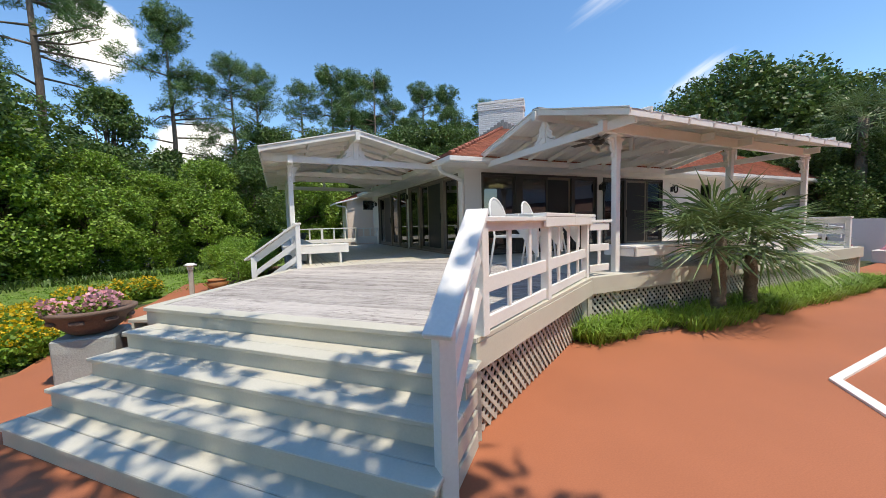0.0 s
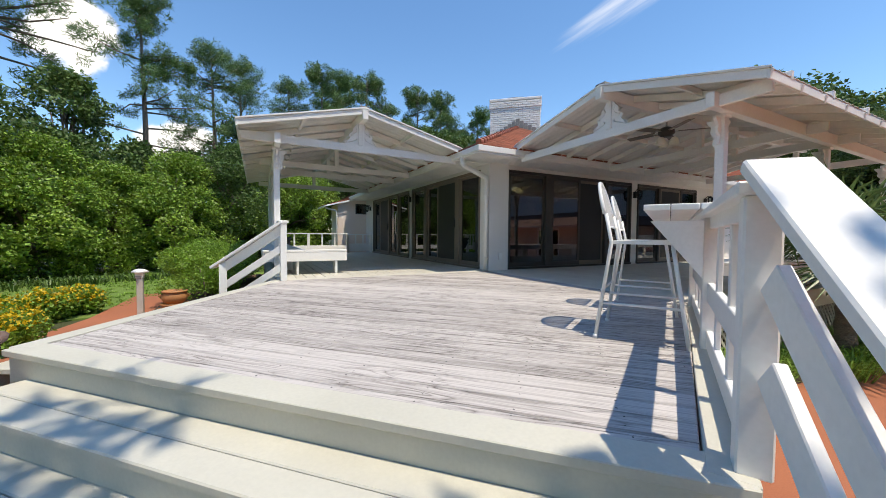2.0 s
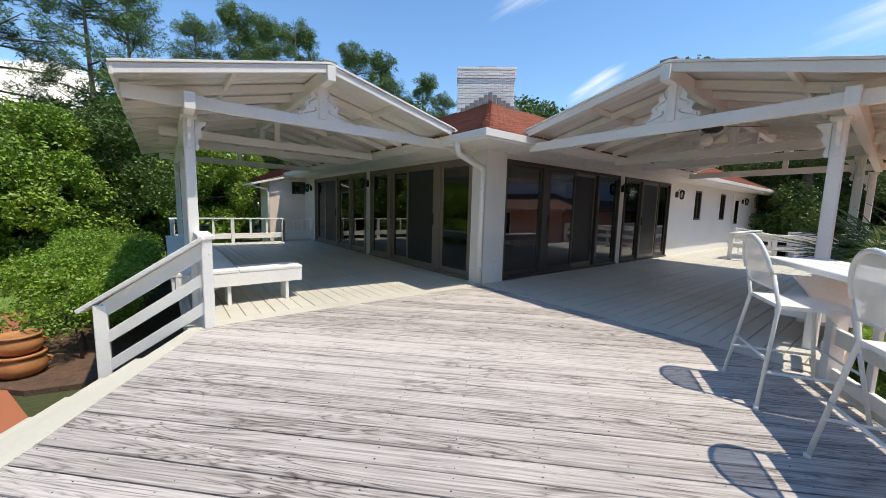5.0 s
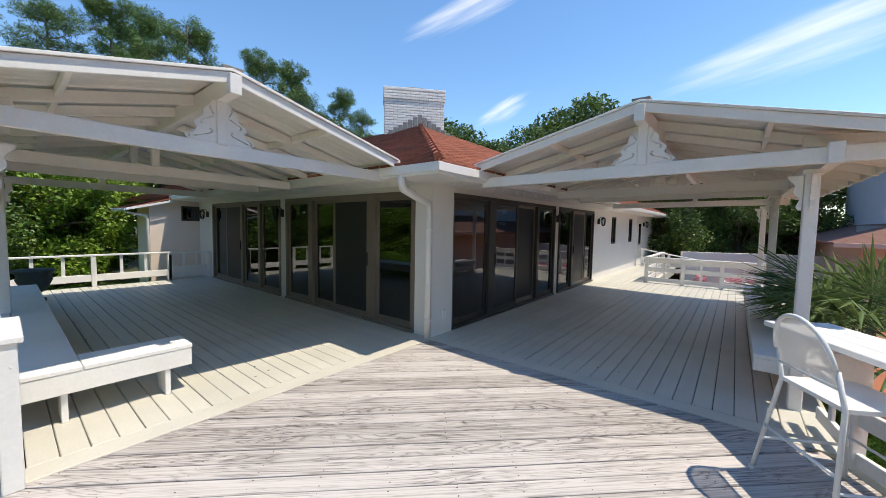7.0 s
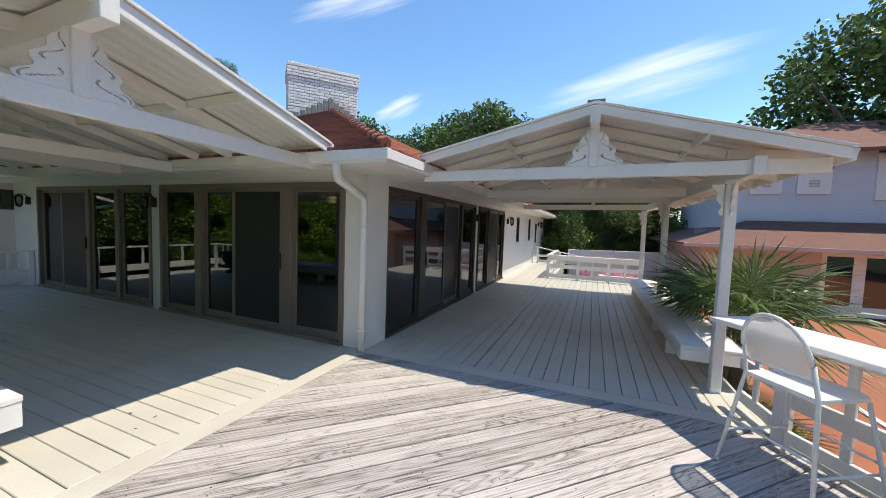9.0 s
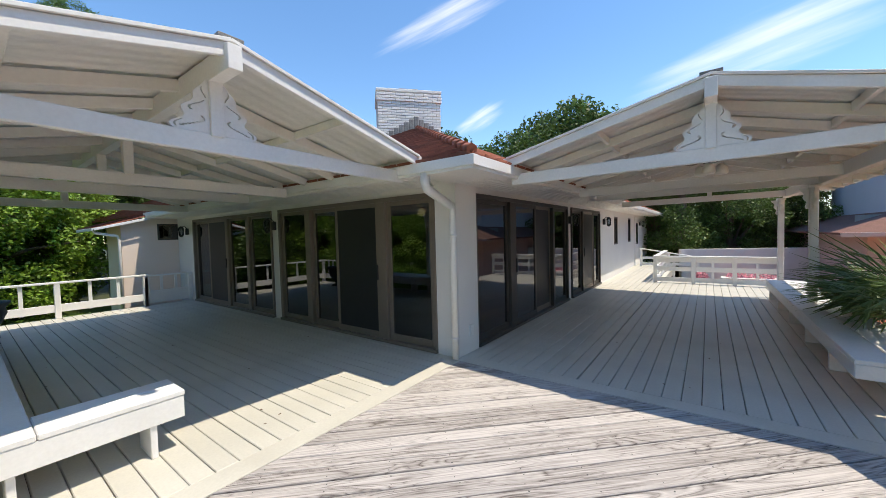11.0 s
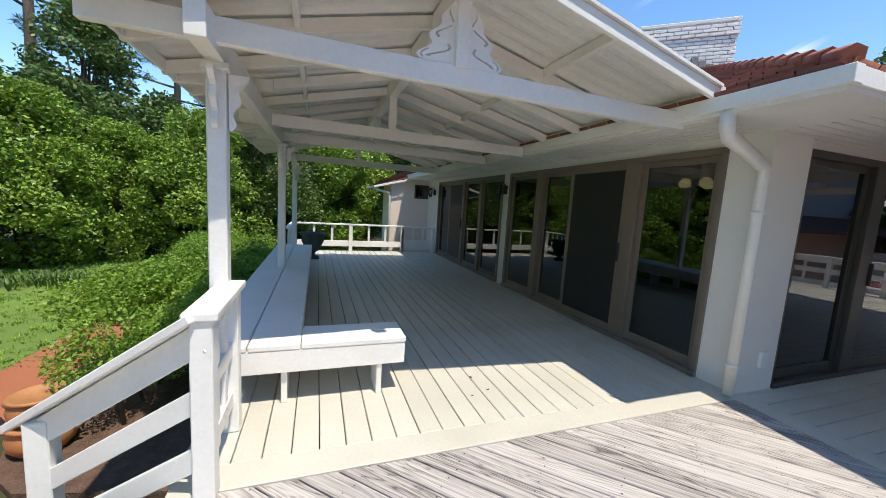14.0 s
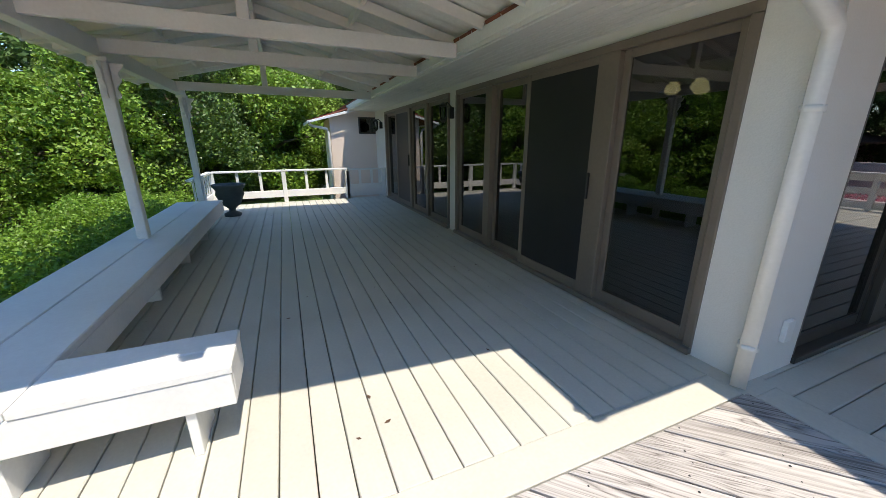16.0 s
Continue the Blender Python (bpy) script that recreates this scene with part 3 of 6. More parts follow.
    # plates that carry the rafters
    put("outer_plate", stick((-3.86, ROOF_A + 0.1, 2.985), (-3.80, ROOF_B - 0.15, 2.985), 0.09, 0.16), WHITE)
    put("inner_plate", stick((-0.655, ROOF_A + 0.1, 3.047), (-0.655, ROOF_B - 0.1, 3.047), 0.07, 0.20), SOFFIT)
    # outlookers past the outer plate
    for y in (0.55, 1.6, 2.7, 3.9, 5.0, 6.0):
        put("outlooker", stick((-3.7, y, 3.14), (-4.42, y, 3.10), 0.05, 0.09), WHITE)
    for ex, ez in ((EAVE_X, EAVE_Z), (GUT_X, GUT_Z)):
        put("metal_edge", stick((RIDGE_X, ROOF_A - 0.005, RIDGE_Z + 0.062), (ex, ROOF_A - 0.005, ez + 0.062), 0.02, 0.022, 0.002), METAL_ROOF)
    # gutter edge
    put("drip_edge", stick((GUT_X + 0.02, ROOF_A, GUT_Z + 0.02), (GUT_X + 0.02, ROOF_B, GUT_Z + 0.02), 0.05, 0.09), WHITE)
    put("eave_board", stick((EAVE_X + 0.02, ROOF_A, EAVE_Z + 0.0), (EAVE_X + 0.02, ROOF_B, EAVE_Z + 0.0), 0.025, 0.09), WHITE)
    return roof


porch_roof(False, "low gabled porch roof of white ribbed metal on timber trusses")
porch_roof(True, "low gabled porch roof of white ribbed metal on timber trusses", RIDGE_Z - 0.02, EAVE_Z - 0.08, 0.11, (0.32, 1.4, 2.6, 3.74, 4.95, 6.3), 0.0)


def porch_post(mirror, y, base):
    x = (-3.785 if mirror else -3.86) if y < 1 else (-3.74 if mirror else -3.79)
    po = thing("porch_post", "white painted timber porch post with scrolled corner brackets", "post", "porch posts", at=P((x, y, base), mirror))

    def put(name, bm, material=WHITE):
        return part(name, mirror_bm(bm) if mirror else bm, material, po)
    put("shaft", cube(x - 0.048, y - 0.048, base, x + 0.048, y + 0.048, 2.905, 0.008))
    put("cap", cube(x - 0.07, y - 0.07, 2.87, x + 0.07, y + 0.07, 2.91, 0.006))
    for sx, sy in ((1, 0), (0, 1), (0, -1)):
        bm = bmesh.new()
        prof = [(0.0, 0.0)]
        for k in range(15):
            a = k / 14
            prof.append((0.02 + 0.075 * a ** 1.6 + 0.014 * math.sin(a * 15), -0.30 + 0.30 * a))
        prof = [(0.0, -0.30)] + prof[1:] + [(0.0, 0.0)]
        lo, hi = [], []
        for u, dz in prof:
            for lst, t in ((lo, -0.015), (hi, 0.015)):
                px = x + sx * (0.055 + u) + (t if sy else 0)
                py = y + sy * (0.055 + u) + (t if sx else 0)
                lst.append(bm.verts.new((px, py, 2.865 + dz)))
        bm.faces.new(lo), bm.faces.new(hi[::-1])
        for i in range(len(lo)):
            j = (i + 1) % len(lo)
            bm.faces.new((lo[i], hi[i], hi[j], lo[j]))
        put("bracket", bm)
    return po


for mir in (False, True):
    for y in POSTS[mir]:
        porch_post(mir, y, 0.0)


# ---- benches ----
def bench(mirror, lshape):
    zt, zb = (1.235, 1.035) if lshape else (1.21, 1.05)
    xi = -3.425 if lshape else -3.49
    y0, y1 = (0.61, 6.10) if lshape else (0.72, 6.45)
    b = thing("bench", "long white painted built-in wooden bench along the porch edge", "bench", "porch benches", at=P((-3.65, 3.3, DECK), mirror))

    def put(name, bm):
        return part(name, mirror_bm(bm) if mirror else bm, WHITE, b)
    # the posts pass through the notched outer board
    put("seat_board", cube(-3.748, y0, zt - 0.04, xi, y1, zt, 0.006))
    put("seat_board", cube(-4.08, y0, zt - 0.04, -3.756, y1, zt, 0.006))
    put("apron", cube(xi - 0.03, y0 + 0.02 if lshape is False else 0.98, zb, xi - 0.003, y1 - 0.02, zt - 0.041, 0.004))
    put("apron", cube(-4.075, y0 + 0.02, zb, -4.045, y1 - 0.02, zt - 0.041, 0.004))
    if lshape:
        put("seat_board", cube(-3.42, 0.61, zt - 0.04, -2.69, 0.79, zt, 0.006))
        put("seat_board", cube(-3.42, 0.796, zt - 0.04, -2.69, 0.97, zt, 0.006))
        put("apron", cube(-4.04, 0.615, zb, -2.695, 0.645, zt - 0.041, 0.004))
        put("apron", cube(-3.42, 0.94, zb, -2.695, 0.966, zt - 0.041, 0.004))
        put("apron", cube(-2.722, 0.646, zb, -2.694, 0.939, zt - 0.041, 0.004))
        put("leg", cube(-2.90, 0.63, DECK, -2.86, 0.90, zb - 0.001, 0.004))
        put("leg", cube(-3.55, 0.65, DECK, -3.51, 0.91, zb + 0.02, 0.004))
    else:
        put("apron", cube(-4.04, y0 + 0.0, zb, xi - 0.005, y0 + 0.019, zt - 0.041, 0.004))
    yy = 1.6 if lshape else 1.75
    while yy < y1:
        put("leg", cube(-3.79, yy, DECK, -3.54, yy + 0.04, zt - 0.045, 0.004))
        yy += 1.15
    return b


bench(False, True)
bench(True, False)


# ---- railings ----
def rail_run(name, label, p, q, top0, top1, base0, base1, bars, posts, cap_w=0.14, mirror=False, group="deck railings", slats=()):
    """A railing from p to q (plan points): cap, bars at heights, posts and thin slats at fractions."""
    r = thing(name, label, "railing", group, at=(*p, min(base0, base1)))
    p3, q3 = Vector((*p, 0)), Vector((*q, 0))
    d = (q3 - p3)
    u = d.normalized()

    def on(f, z):
        c = p3 + d * f
        return (c.x, c.y, z)

    def mixz(a, b, f):
        return a + (b - a) * f
    a, b = p3 - u * 0.06, q3 + u * 0.06
    part("cap", stick((a.x, a.y, top0 - 0.02), (b.x, b.y, top1 - 0.02), cap_w, 0.04, 0.006), WHITE, r)
    for h, hh in bars:
        part("bar", stick(on(0, base0 + h), on(1, base1 + h), 0.035, hh), WHITE, r)
    for f in posts:
        part("post", stick(on(f, mixz(base0, base1, f)), on(f, mixz(top0, top1, f) - 0.04), 0.09, 0.09, 0.006, up=(u.x, u.y, 0)), WHITE, r)
    for f in slats:
        part("slat", stick(on(f, mixz(base0, base1, f) + 0.12), on(f, mixz(top0, top1, f) - 0.04), 0.025, 0.06, 0.004, up=(u.x, u.y, 0)), WHITE, r)
    return r


# left: sloping rail, then a short flat one
rl = thing("sloping_railing", "white painted railing sloping down beside the side steps", "railing", "deck railings", at=(-4.62, 0.32, 0))
LOW, HIGH = Vector((-4.62, 0.32, 0)), Vector((-3.80, -0.14, 0))
part("low_post", cube(LOW.x - 0.05, LOW.y - 0.05, 0.0, LOW.x + 0.05, LOW.y + 0.05, 1.05, 0.006), WHITE, rl)
part("cap", stick((-4.76, 0.40, 0.99), (HIGH.x, HIGH.y, 1.69), 0.14, 0.04, 0.006), WHITE, rl)
part("bar", stick((LOW.x, LOW.y, 0.98), (HIGH.x, HIGH.y, 1.585), 0.035, 0.13), WHITE, rl)
for dz in (0.42, 0.70):
    part("bar", stick((LOW.x, LOW.y, dz), (HIGH.x, HIGH.y, dz + 0.61), 0.035, 0.10), WHITE, rl)
rail_run("short_railing", "short white painted railing beside the porch post", (-3.80, -0.12), (-3.80, 0.42), 1.71, 1.71, DECK, DECK, ((0.22, 0.09), (0.52, 0.09), (0.82, 0.09)), (0.0, 1.0), slats=(0.36, 0.68))

# right: bar counter on the rail, stools beside it
RA, RB = Vector((-2.84, -5.54, 0)), Vector((-0.22, -3.99, 0))
rdir = (RB - RA).normalized()
rin = Vector((-rdir.y, rdir.x, 0))
r = rail_run("bar_railing", "white painted railing carrying a broad bar counter", (RA.x, RA.y), (RB.x, RB.y), 1.66, 1.66, DECK, DECK, ((0.07, 0.1), (0.36, 0.12), (0.80, 0.1)), (0.0, 0.46, 1.0), 0.13, slats=(0.16, 0.31, 0.6, 0.73, 0.87))
counter = thing("bar_counter", "broad white painted timber bar counter on the deck railing", "counter", at=(RA.x, RA.y, DECK))
for f0, f1, dz in ((0.40, 0.74, 0.0), (0.743, 1.11, -0.002)):
    for k in range(3):
        a = RA + (RB - RA) * f0 + rin * (0.0 + 0.148 * k)
        b = RA + (RB - RA) * f1 + rin * (0.0 + 0.148 * k)
        part("top_board", stick((a.x, a.y, 1.682 + dz), (b.x, b.y, 1.682 + dz), 0.144, 0.04, 0.005), WHITE, counter)
    a, b = RA + (RB - RA) * f0 - rin * 0.055, RA + (RB - RA) * f1 - rin * 0.055
    part("apron", stick((a.x, a.y, 1.61 + dz), (b.x, b.y, 1.61 + dz), 0.03, 0.10, 0.004), WHITE, counter)
for f in (0.43, 0.7, 0.97):
    a = RA + (RB - RA) * f
    bm = bmesh.new()
    tri = [a + rin * 0.05 + Vector((0, 0, 1.60)), a + rin * 0.33 + Vector((0, 0, 1.60)), a + rin * 0.05 + Vector((0, 0, 1.25))]
    lo = [bm.verts.new(v - rdir * 0.018) for v in tri]
    hi = [bm.verts.new(v + rdir * 0.018) for v in tri]
    bm.faces.new(lo), bm.faces.new(hi[::-1])
    for i in range(3):
        bm.faces.new((lo[i], hi[i], hi[(i + 1) % 3], lo[(i + 1) % 3]))
    part("bracket", bm, WHITE, counter)
rail_run("short_railing", "short white painted railing beside the porch post", (-0.12, -3.97), (0.34, -3.90), 1.62, 1.62, DECK, DECK, ((0.12, 0.1), (0.42, 0.1), (0.72, 0.1)), (), 0.06, slats=(0.5,))

# stair rail down the right side of the steps
NEWEL = Vector((-3.405, -6.105, 0))
TOP = Vector((-2.90, -5.60, 0))
sr = thing("stair_railing", "white painted stair railing with a broad sloping cap", "railing", "deck railings", at=(NEWEL.x, NEWEL.y, 0.16))
part("newel_post", cube(NEWEL.x - 0.05, NEWEL.y - 0.05, 0.16, NEWEL.x + 0.05, NEWEL.y + 0.05, 1.06, 0.006, None), WHITE, sr)
sd = (TOP - NEWEL).normalized()
a = NEWEL - sd * 0.09
b = TOP + sd * 0.02
part("cap", stick((a.x, a.y, 1.05), (b.x, b.y, 1.70), 0.16, 0.04, 0.006), WHITE, sr)
for dz in (0.16, 0.42):
    part("bar", stick((NEWEL.x, NEWEL.y, 0.30 + dz), (TOP.x, TOP.y, 0.97 + dz), 0.035, 0.11), WHITE, sr)

# far railing of the left porch
rail_run("porch_railing", "white painted porch railing with short uprights and a low board", (-3.9, 8.36), (-0.98, 8.36), 1.56, 1.56, DECK, DECK, ((0.21, 0.16),), (0.0, 0.5, 1.0), 0.1, slats=(0.17, 0.33, 0.67, 0.83))
rail_run("porch_railing", "white painted porch railing in the shade of the house", (-0.96, 8.36), (-0.06, 8.36), 1.54, 1.54, DECK, DECK, ((0.21, 0.3),), (0.0, 1.0), 0.06, slats=(0.33, 0.66))
rail_run("porch_railing", "white painted porch railing at the porch corner", (-3.93, 6.5), (-3.93, 8.3), 1.56, 1.56, DECK, DECK, ((0.21, 0.16),), (0.5,), 0.1, slats=(0.12, 0.25, 0.38, 0.62, 0.75, 0.88))
# far end of the right porch
rail_run("porch_railing", "white painted railing round the sunny end of the deck", (8.35, -3.95), (8.35, -1.28), 1.56, 1.56, DECK, DECK, ((0.10, 0.12), (0.40, 0.12), (0.66, 0.14)), (0.0, 0.33, 0.66, 1.0), 0.12, slats=(0.16, 0.5, 0.83))
rail_run("porch_railing", "white painted railing along the narrow walkway", (8.4, -1.28), (11.4, -1.28), 1.56, 1.56, DECK, DECK, ((0.10, 0.12), (0.40, 0.12)), (0.5, 1.0), 0.12, slats=(0.25, 0.75))
rail_run("porch_railing", "white painted railing at the end of the walkway", (13.4, -0.25), (13.4, -2.2), 1.56, 1.2, DECK, DECK, ((0.10, 0.1), (0.35, 0.1)), (0.0, 0.5, 1.0), 0.12)
edge_board((9.1, -1.4), (13.6, -1.4), 0.04, DECK - 0.25, DECK - 0.002, "trim_walk_fascia", "cream painted walkway fascia")

# ---- house ----
WALL_TOP, FLOOR_IN = 3.0, 0.82
DOOR_TOP = 2.87


def door_panel(parent, y0, y1, kind, depth, mirror):
    """One framed panel of the glazed wall."""
    x = depth

    def put(name, bm, material, par, lab=""):
        return part(name, mirror_bm(bm) if mirror else bm, material, par, lab)
    fr = BRONZE if kind != "dark" else DARK_FRAME
    w = 0.06
    z0, z1 = DECK + 0.05, DOOR_TOP - 0.06
    bm = bmesh.new()
    for c in ((x - 0.02, y0, z0, x + 0.02, y0 + w, z1), (x - 0.02, y1 - w, z0, x + 0.02, y1, z1), (x - 0.019, y0 + w, z1 - 0.06, x + 0.019, y1 - w, z1), (x - 0.019, y0 + w, z0, x + 0.019, y1 - w, z0 + 0.09)):
        one = cube(*c, 0.003)
        tmp = bpy.data.meshes.new("tmp")
        one.to_mesh(tmp)
        one.free()
        bm.from_mesh(tmp)
        bpy.data.meshes.remove(tmp)
    leaf = put("panel_frame", bm, fr, parent)
    if kind == "screen":
        put("insect_screen", cube(x - 0.012, y0 + w, z0 + 0.09, x - 0.009, y1 - w, z1 - 0.06), SCREEN, leaf, "black insect screen")
    else:
        g = put("pane", cube(x - 0.004, y0 + w, z0 + 0.09, x + 0.004, y1 - w, z1 - 0.06), GLASS, leaf, "dark tinted glass pane")
        g.visible_shadow = False
    if y1 - y0 > 0.87:
        put("handle", cube(x - 0.05, y0 + 0.02, 1.70, x - 0.021, y0 + 0.04, 1.92, 0.005), BLACK, leaf, "black pull handle")


def glazed_wall(name, mirror, y0, y1, mullions, panels, label):
    d = tagged(thing(name, label, "sliding door", at=P((0, (y0 + y1) / 2, DECK), mirror)), kind="structure")

    def put(nm, bm):
        return part(nm, mirror_bm(bm) if mirror else bm, DARK_FRAME if mirror else BRONZE, d)
    put("head", cube(-0.03, y0, DOOR_TOP - 0.06, 0.10, y1, DOOR_TOP, 0.003))
    put("sill", cube(-0.06, y0, DECK + 0.005, 0.12, y1, DECK + 0.05, 0.004))
    for m0, m1 in mullions:
        put("mullion", cube(-0.035, m0, DECK + 0.05, 0.10, m1, DOOR_TOP - 0.06, 0.006))
    for p0, p1, kind, depth in panels:
        door_panel(d, p0, p1, kind, depth, mirror)
    return d


glazed_wall("door_1", False, 0.28, 4.00, [(0.28, 0.34), (1.16, 1.31), (2.98, 3.13), (3.94, 4.0)],
            [(0.34, 1.16, "glass", 0.03), (1.31, 2.3, "screen", -0.005), (2.2, 2.98, "glass", 0.05), (3.13, 3.94, "glass", 0.03)], "taupe framed sliding glass doors with a screen panel")
glazed_wall("door_2", False, 4.26, 8.10, [(4.26, 4.3), (5.16, 5.28), (6.12, 6.2), (8.04, 8.1)],
            [(4.3, 5.16, "glass", 0.03), (5.28, 6.12, "glass", 0.03), (6.2, 7.15, "screen", -0.005), (7.05, 8.04, "glass", 0.05)], "taupe framed sliding glass doors with a screen panel")
glazed_wall("door_3", True, 0.46, 4.38, [(0.46, 0.5), (1.49, 1.66), (3.4, 3.5), (4.33, 4.38)],
            [(0.5, 1.49, "dark", 0.03), (1.66, 2.55, "dark", -0.005), (2.45, 3.4, "screen", 0.05), (3.5, 4.33, "dark", 0.03)], "dark framed sliding glass doors partly screened")
glazed_wall("door_4", True, 4.64, 7.30, [(4.64, 4.68), (5.5, 5.58), (6.5, 6.58), (7.25, 7.3)],
            [(4.68, 5.5, "dark", 0.03), (5.58, 6.5, "screen", 0.0), (6.58, 7.25, "dark", 0.03)], "dark framed sliding glass doors partly screened")

T = 0.16
setting("wall_corner", prism([(-0.02, -0.04), (0.46, -0.04), (0.46, T), (T, T), (T, 0.28), (-0.02, 0.28)], 0.3, WALL_TOP), STUCCO, "white stucco house corner", "wall")
setting("wall_pier_left", cube(0, 4.0, 0.3, T, 4.26, WALL_TOP, 0.004), STUCCO, "white pier between the glazed doors", "wall")
setting("wall_pier_right", cube(4.38, 0, 0.3, 4.64, T, WALL_TOP, 0.004), STUCCO, "white pier between the glazed doors", "wall")
setting("wall_left_end", cube(0, 8.10, 0.0, T, 9.2, WALL_TOP, 0.004), STUCCO, "white stucco wall past the doors", "wall")
for nm, args in (("wall_head_left_1", (0.0, 0.28, DOOR_TOP, T, 4.0, WALL_TOP)), ("wall_head_left_2", (0.0, 4.26, DOOR_TOP, T, 8.1, WALL_TOP)),
                 ("wall_head_right_1", (0.46, 0.0, DOOR_TOP, 4.38, T, WALL_TOP)), ("wall_head_right_2", (4.64, 0.0, DOOR_TOP, 7.3, T, WALL_TOP)),
                 ("wall_foot_left", (0.02, 0.28, 0.0, T, 8.1, DECK + 0.004)), ("wall_foot_right", (0.46, 0.02, 0.0, 7.3, T, DECK + 0.004))):
    setting(nm, cube(*args), STUCCO, "white stucco strip of wall at the doors", "wall")


def wall_with_holes(name, mirror, y0, y1, z0, z1, holes, x0=0.0, x1=T):
    """A wall along y (or x, mirrored) with windows cut through."""
    bm = bmesh.new()
    ys = sorted({y0, y1} | {h for hole in holes for h in hole[:2]})
    for a, b in zip(ys, ys[1:]):
        hole = next((h for h in holes if h[0] <= a and h[1] >= b), None)
        if hole:
            box(bm, x0, a, z0, x1, b, hole[2]), box(bm, x0, a, hole[3], x1, b, z1)
        else:
            box(bm, x0, a, z0, x1, b, z1)
    return setting(name, mirror_bm(bm) if mirror else bm, STUCCO, "plain white stucco house wall", "wall")


def small_window(name, m, w, h, label):
    """A framed window in its own plane: x across, z up, at pose m."""
    win = tagged(thing(name, label, "window"), kind="structure")
    win.matrix_basis = m
    for nm, args in (("frame_side", (0, -0.03, 0, 0.05, 0.05, h)), ("frame_side", (w - 0.05, -0.03, 0, w, 0.05, h)), ("frame_head", (0.05, -0.03, h - 0.05, w - 0.05, 0.05, h)),
                     ("sill", (0.05, -0.04, 0, w - 0.05, 0.05, 0.05)), ("glazing_bar", (w / 2 - 0.015, -0.02, 0.05, w / 2 + 0.015, 0.03, h - 0.05))):
        o = part(nm, cube(*args, 0.003), DARK_FRAME, win)
        o.matrix_parent_inverse = Matrix()
    for a, b in ((0.05, w / 2 - 0.015), (w / 2 + 0.015, w - 0.05)):
        o = part("pane", cube(a, 0.0, 0.05, b, 0.008, h - 0.05), GLASS, win)
        o.matrix_parent_inverse = Matrix()


holes = [(9.35, 9.95, 1.85, 2.78), (11.9, 12.5, 1.85, 2.78)]
wall_with_holes("wall_right_far", True, 7.3, 17.0, 0.0, WALL_TOP, holes)
small_window("window_1", Matrix.Translation((9.35, 0.04, 1.85)), 0.6, 0.93, "narrow dark framed window in the white wall")
small_window("window_2", Matrix.Translation((11.9, 0.04, 1.85)), 0.6, 0.93, "narrow dark framed window in the white wall")
dd = tagged(thing("door_5", "white panelled side door with a glass light", "door", at=(13.8, 0, DECK)), kind="structure")
part("leaf", cube(13.4, -0.03, DECK + 0.01, 14.25, -0.002, 2.85, 0.006), WHITE, dd)
part("pane", cube(13.6, -0.036, 1.7, 14.05, -0.0315, 2.6), GLASS, dd)
part("handle", cube(13.46, -0.09, 1.72, 13.5, -0.031, 1.78, 0.006), CHROME, dd)

# the wing at the far end of the left porch
WX, WY, WING_Y = -1.2, 9.2, 10.4
bm = bmesh.new()
box(bm, WX, WY, 0, -0.46, WY + T, 2.78)
box(bm, -0.46, WY, 0, 0.15, WY + T, 2.38)
box(bm, 0.15, WY, 0, 0.3, WY + T, 2.812)
gable = [(WX, 2.781), (-0.46, 2.781), (-0.46, 2.813), (0.3, 2.813), (0.3, 3.24)]
near = [bm.verts.new((x, WY, z)) for x, z in gable]
back = [bm.verts.new((x, WY + T, z)) for x, z in gable]
bm.faces.new(near), bm.faces.new(back[::-1])
for i in range(len(gable)):
    j = (i + 1) % len(gable)
    bm.faces.new((near[i], back[i], back[j], near[j]))
setting("wall_wing_front", bm, STUCCO_BOUNCE, "white stucco wall of the far wing, tinted for warm bounce light", "wall")
setting("wall_wing_side", cube(WX, WY + T, 0, WX + T, WING_Y, 2.76), STUCCO_BOUNCE, "white stucco side wall of the far wing, tinted for warm bounce light", "wall")
setting("wall_wing_back", cube(WX, WING_Y, 0, 0.3, WING_Y + T, 2.76), STUCCO_BOUNCE, "white stucco back wall of the far wing, tinted for warm bounce light", "wall")
small_window("window_3", Matrix.Translation((-0.46, WY + 0.04, 2.38)), 0.61, 0.43, "small high window in the wing wall")
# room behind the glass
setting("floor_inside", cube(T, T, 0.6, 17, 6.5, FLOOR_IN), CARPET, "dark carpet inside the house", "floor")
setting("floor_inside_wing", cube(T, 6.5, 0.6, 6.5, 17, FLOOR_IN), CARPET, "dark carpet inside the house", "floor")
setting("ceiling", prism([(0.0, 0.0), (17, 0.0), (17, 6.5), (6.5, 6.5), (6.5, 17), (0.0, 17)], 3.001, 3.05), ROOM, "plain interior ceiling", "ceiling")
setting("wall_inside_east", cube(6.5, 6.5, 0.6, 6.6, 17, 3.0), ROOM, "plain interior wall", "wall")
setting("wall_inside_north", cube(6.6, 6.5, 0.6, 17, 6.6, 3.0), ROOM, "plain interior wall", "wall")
setting("wall_end_east", cube(17.0, 0.0, 0.0, 17.16, 6.6, WALL_TOP), STUCCO, "white stucco end wall", "wall")
setting("wall_end_north", cube(0.0, 17.0, 0.0, 6.6, 17.16, WALL_TOP), STUCCO, "white stucco end wall", "wall")

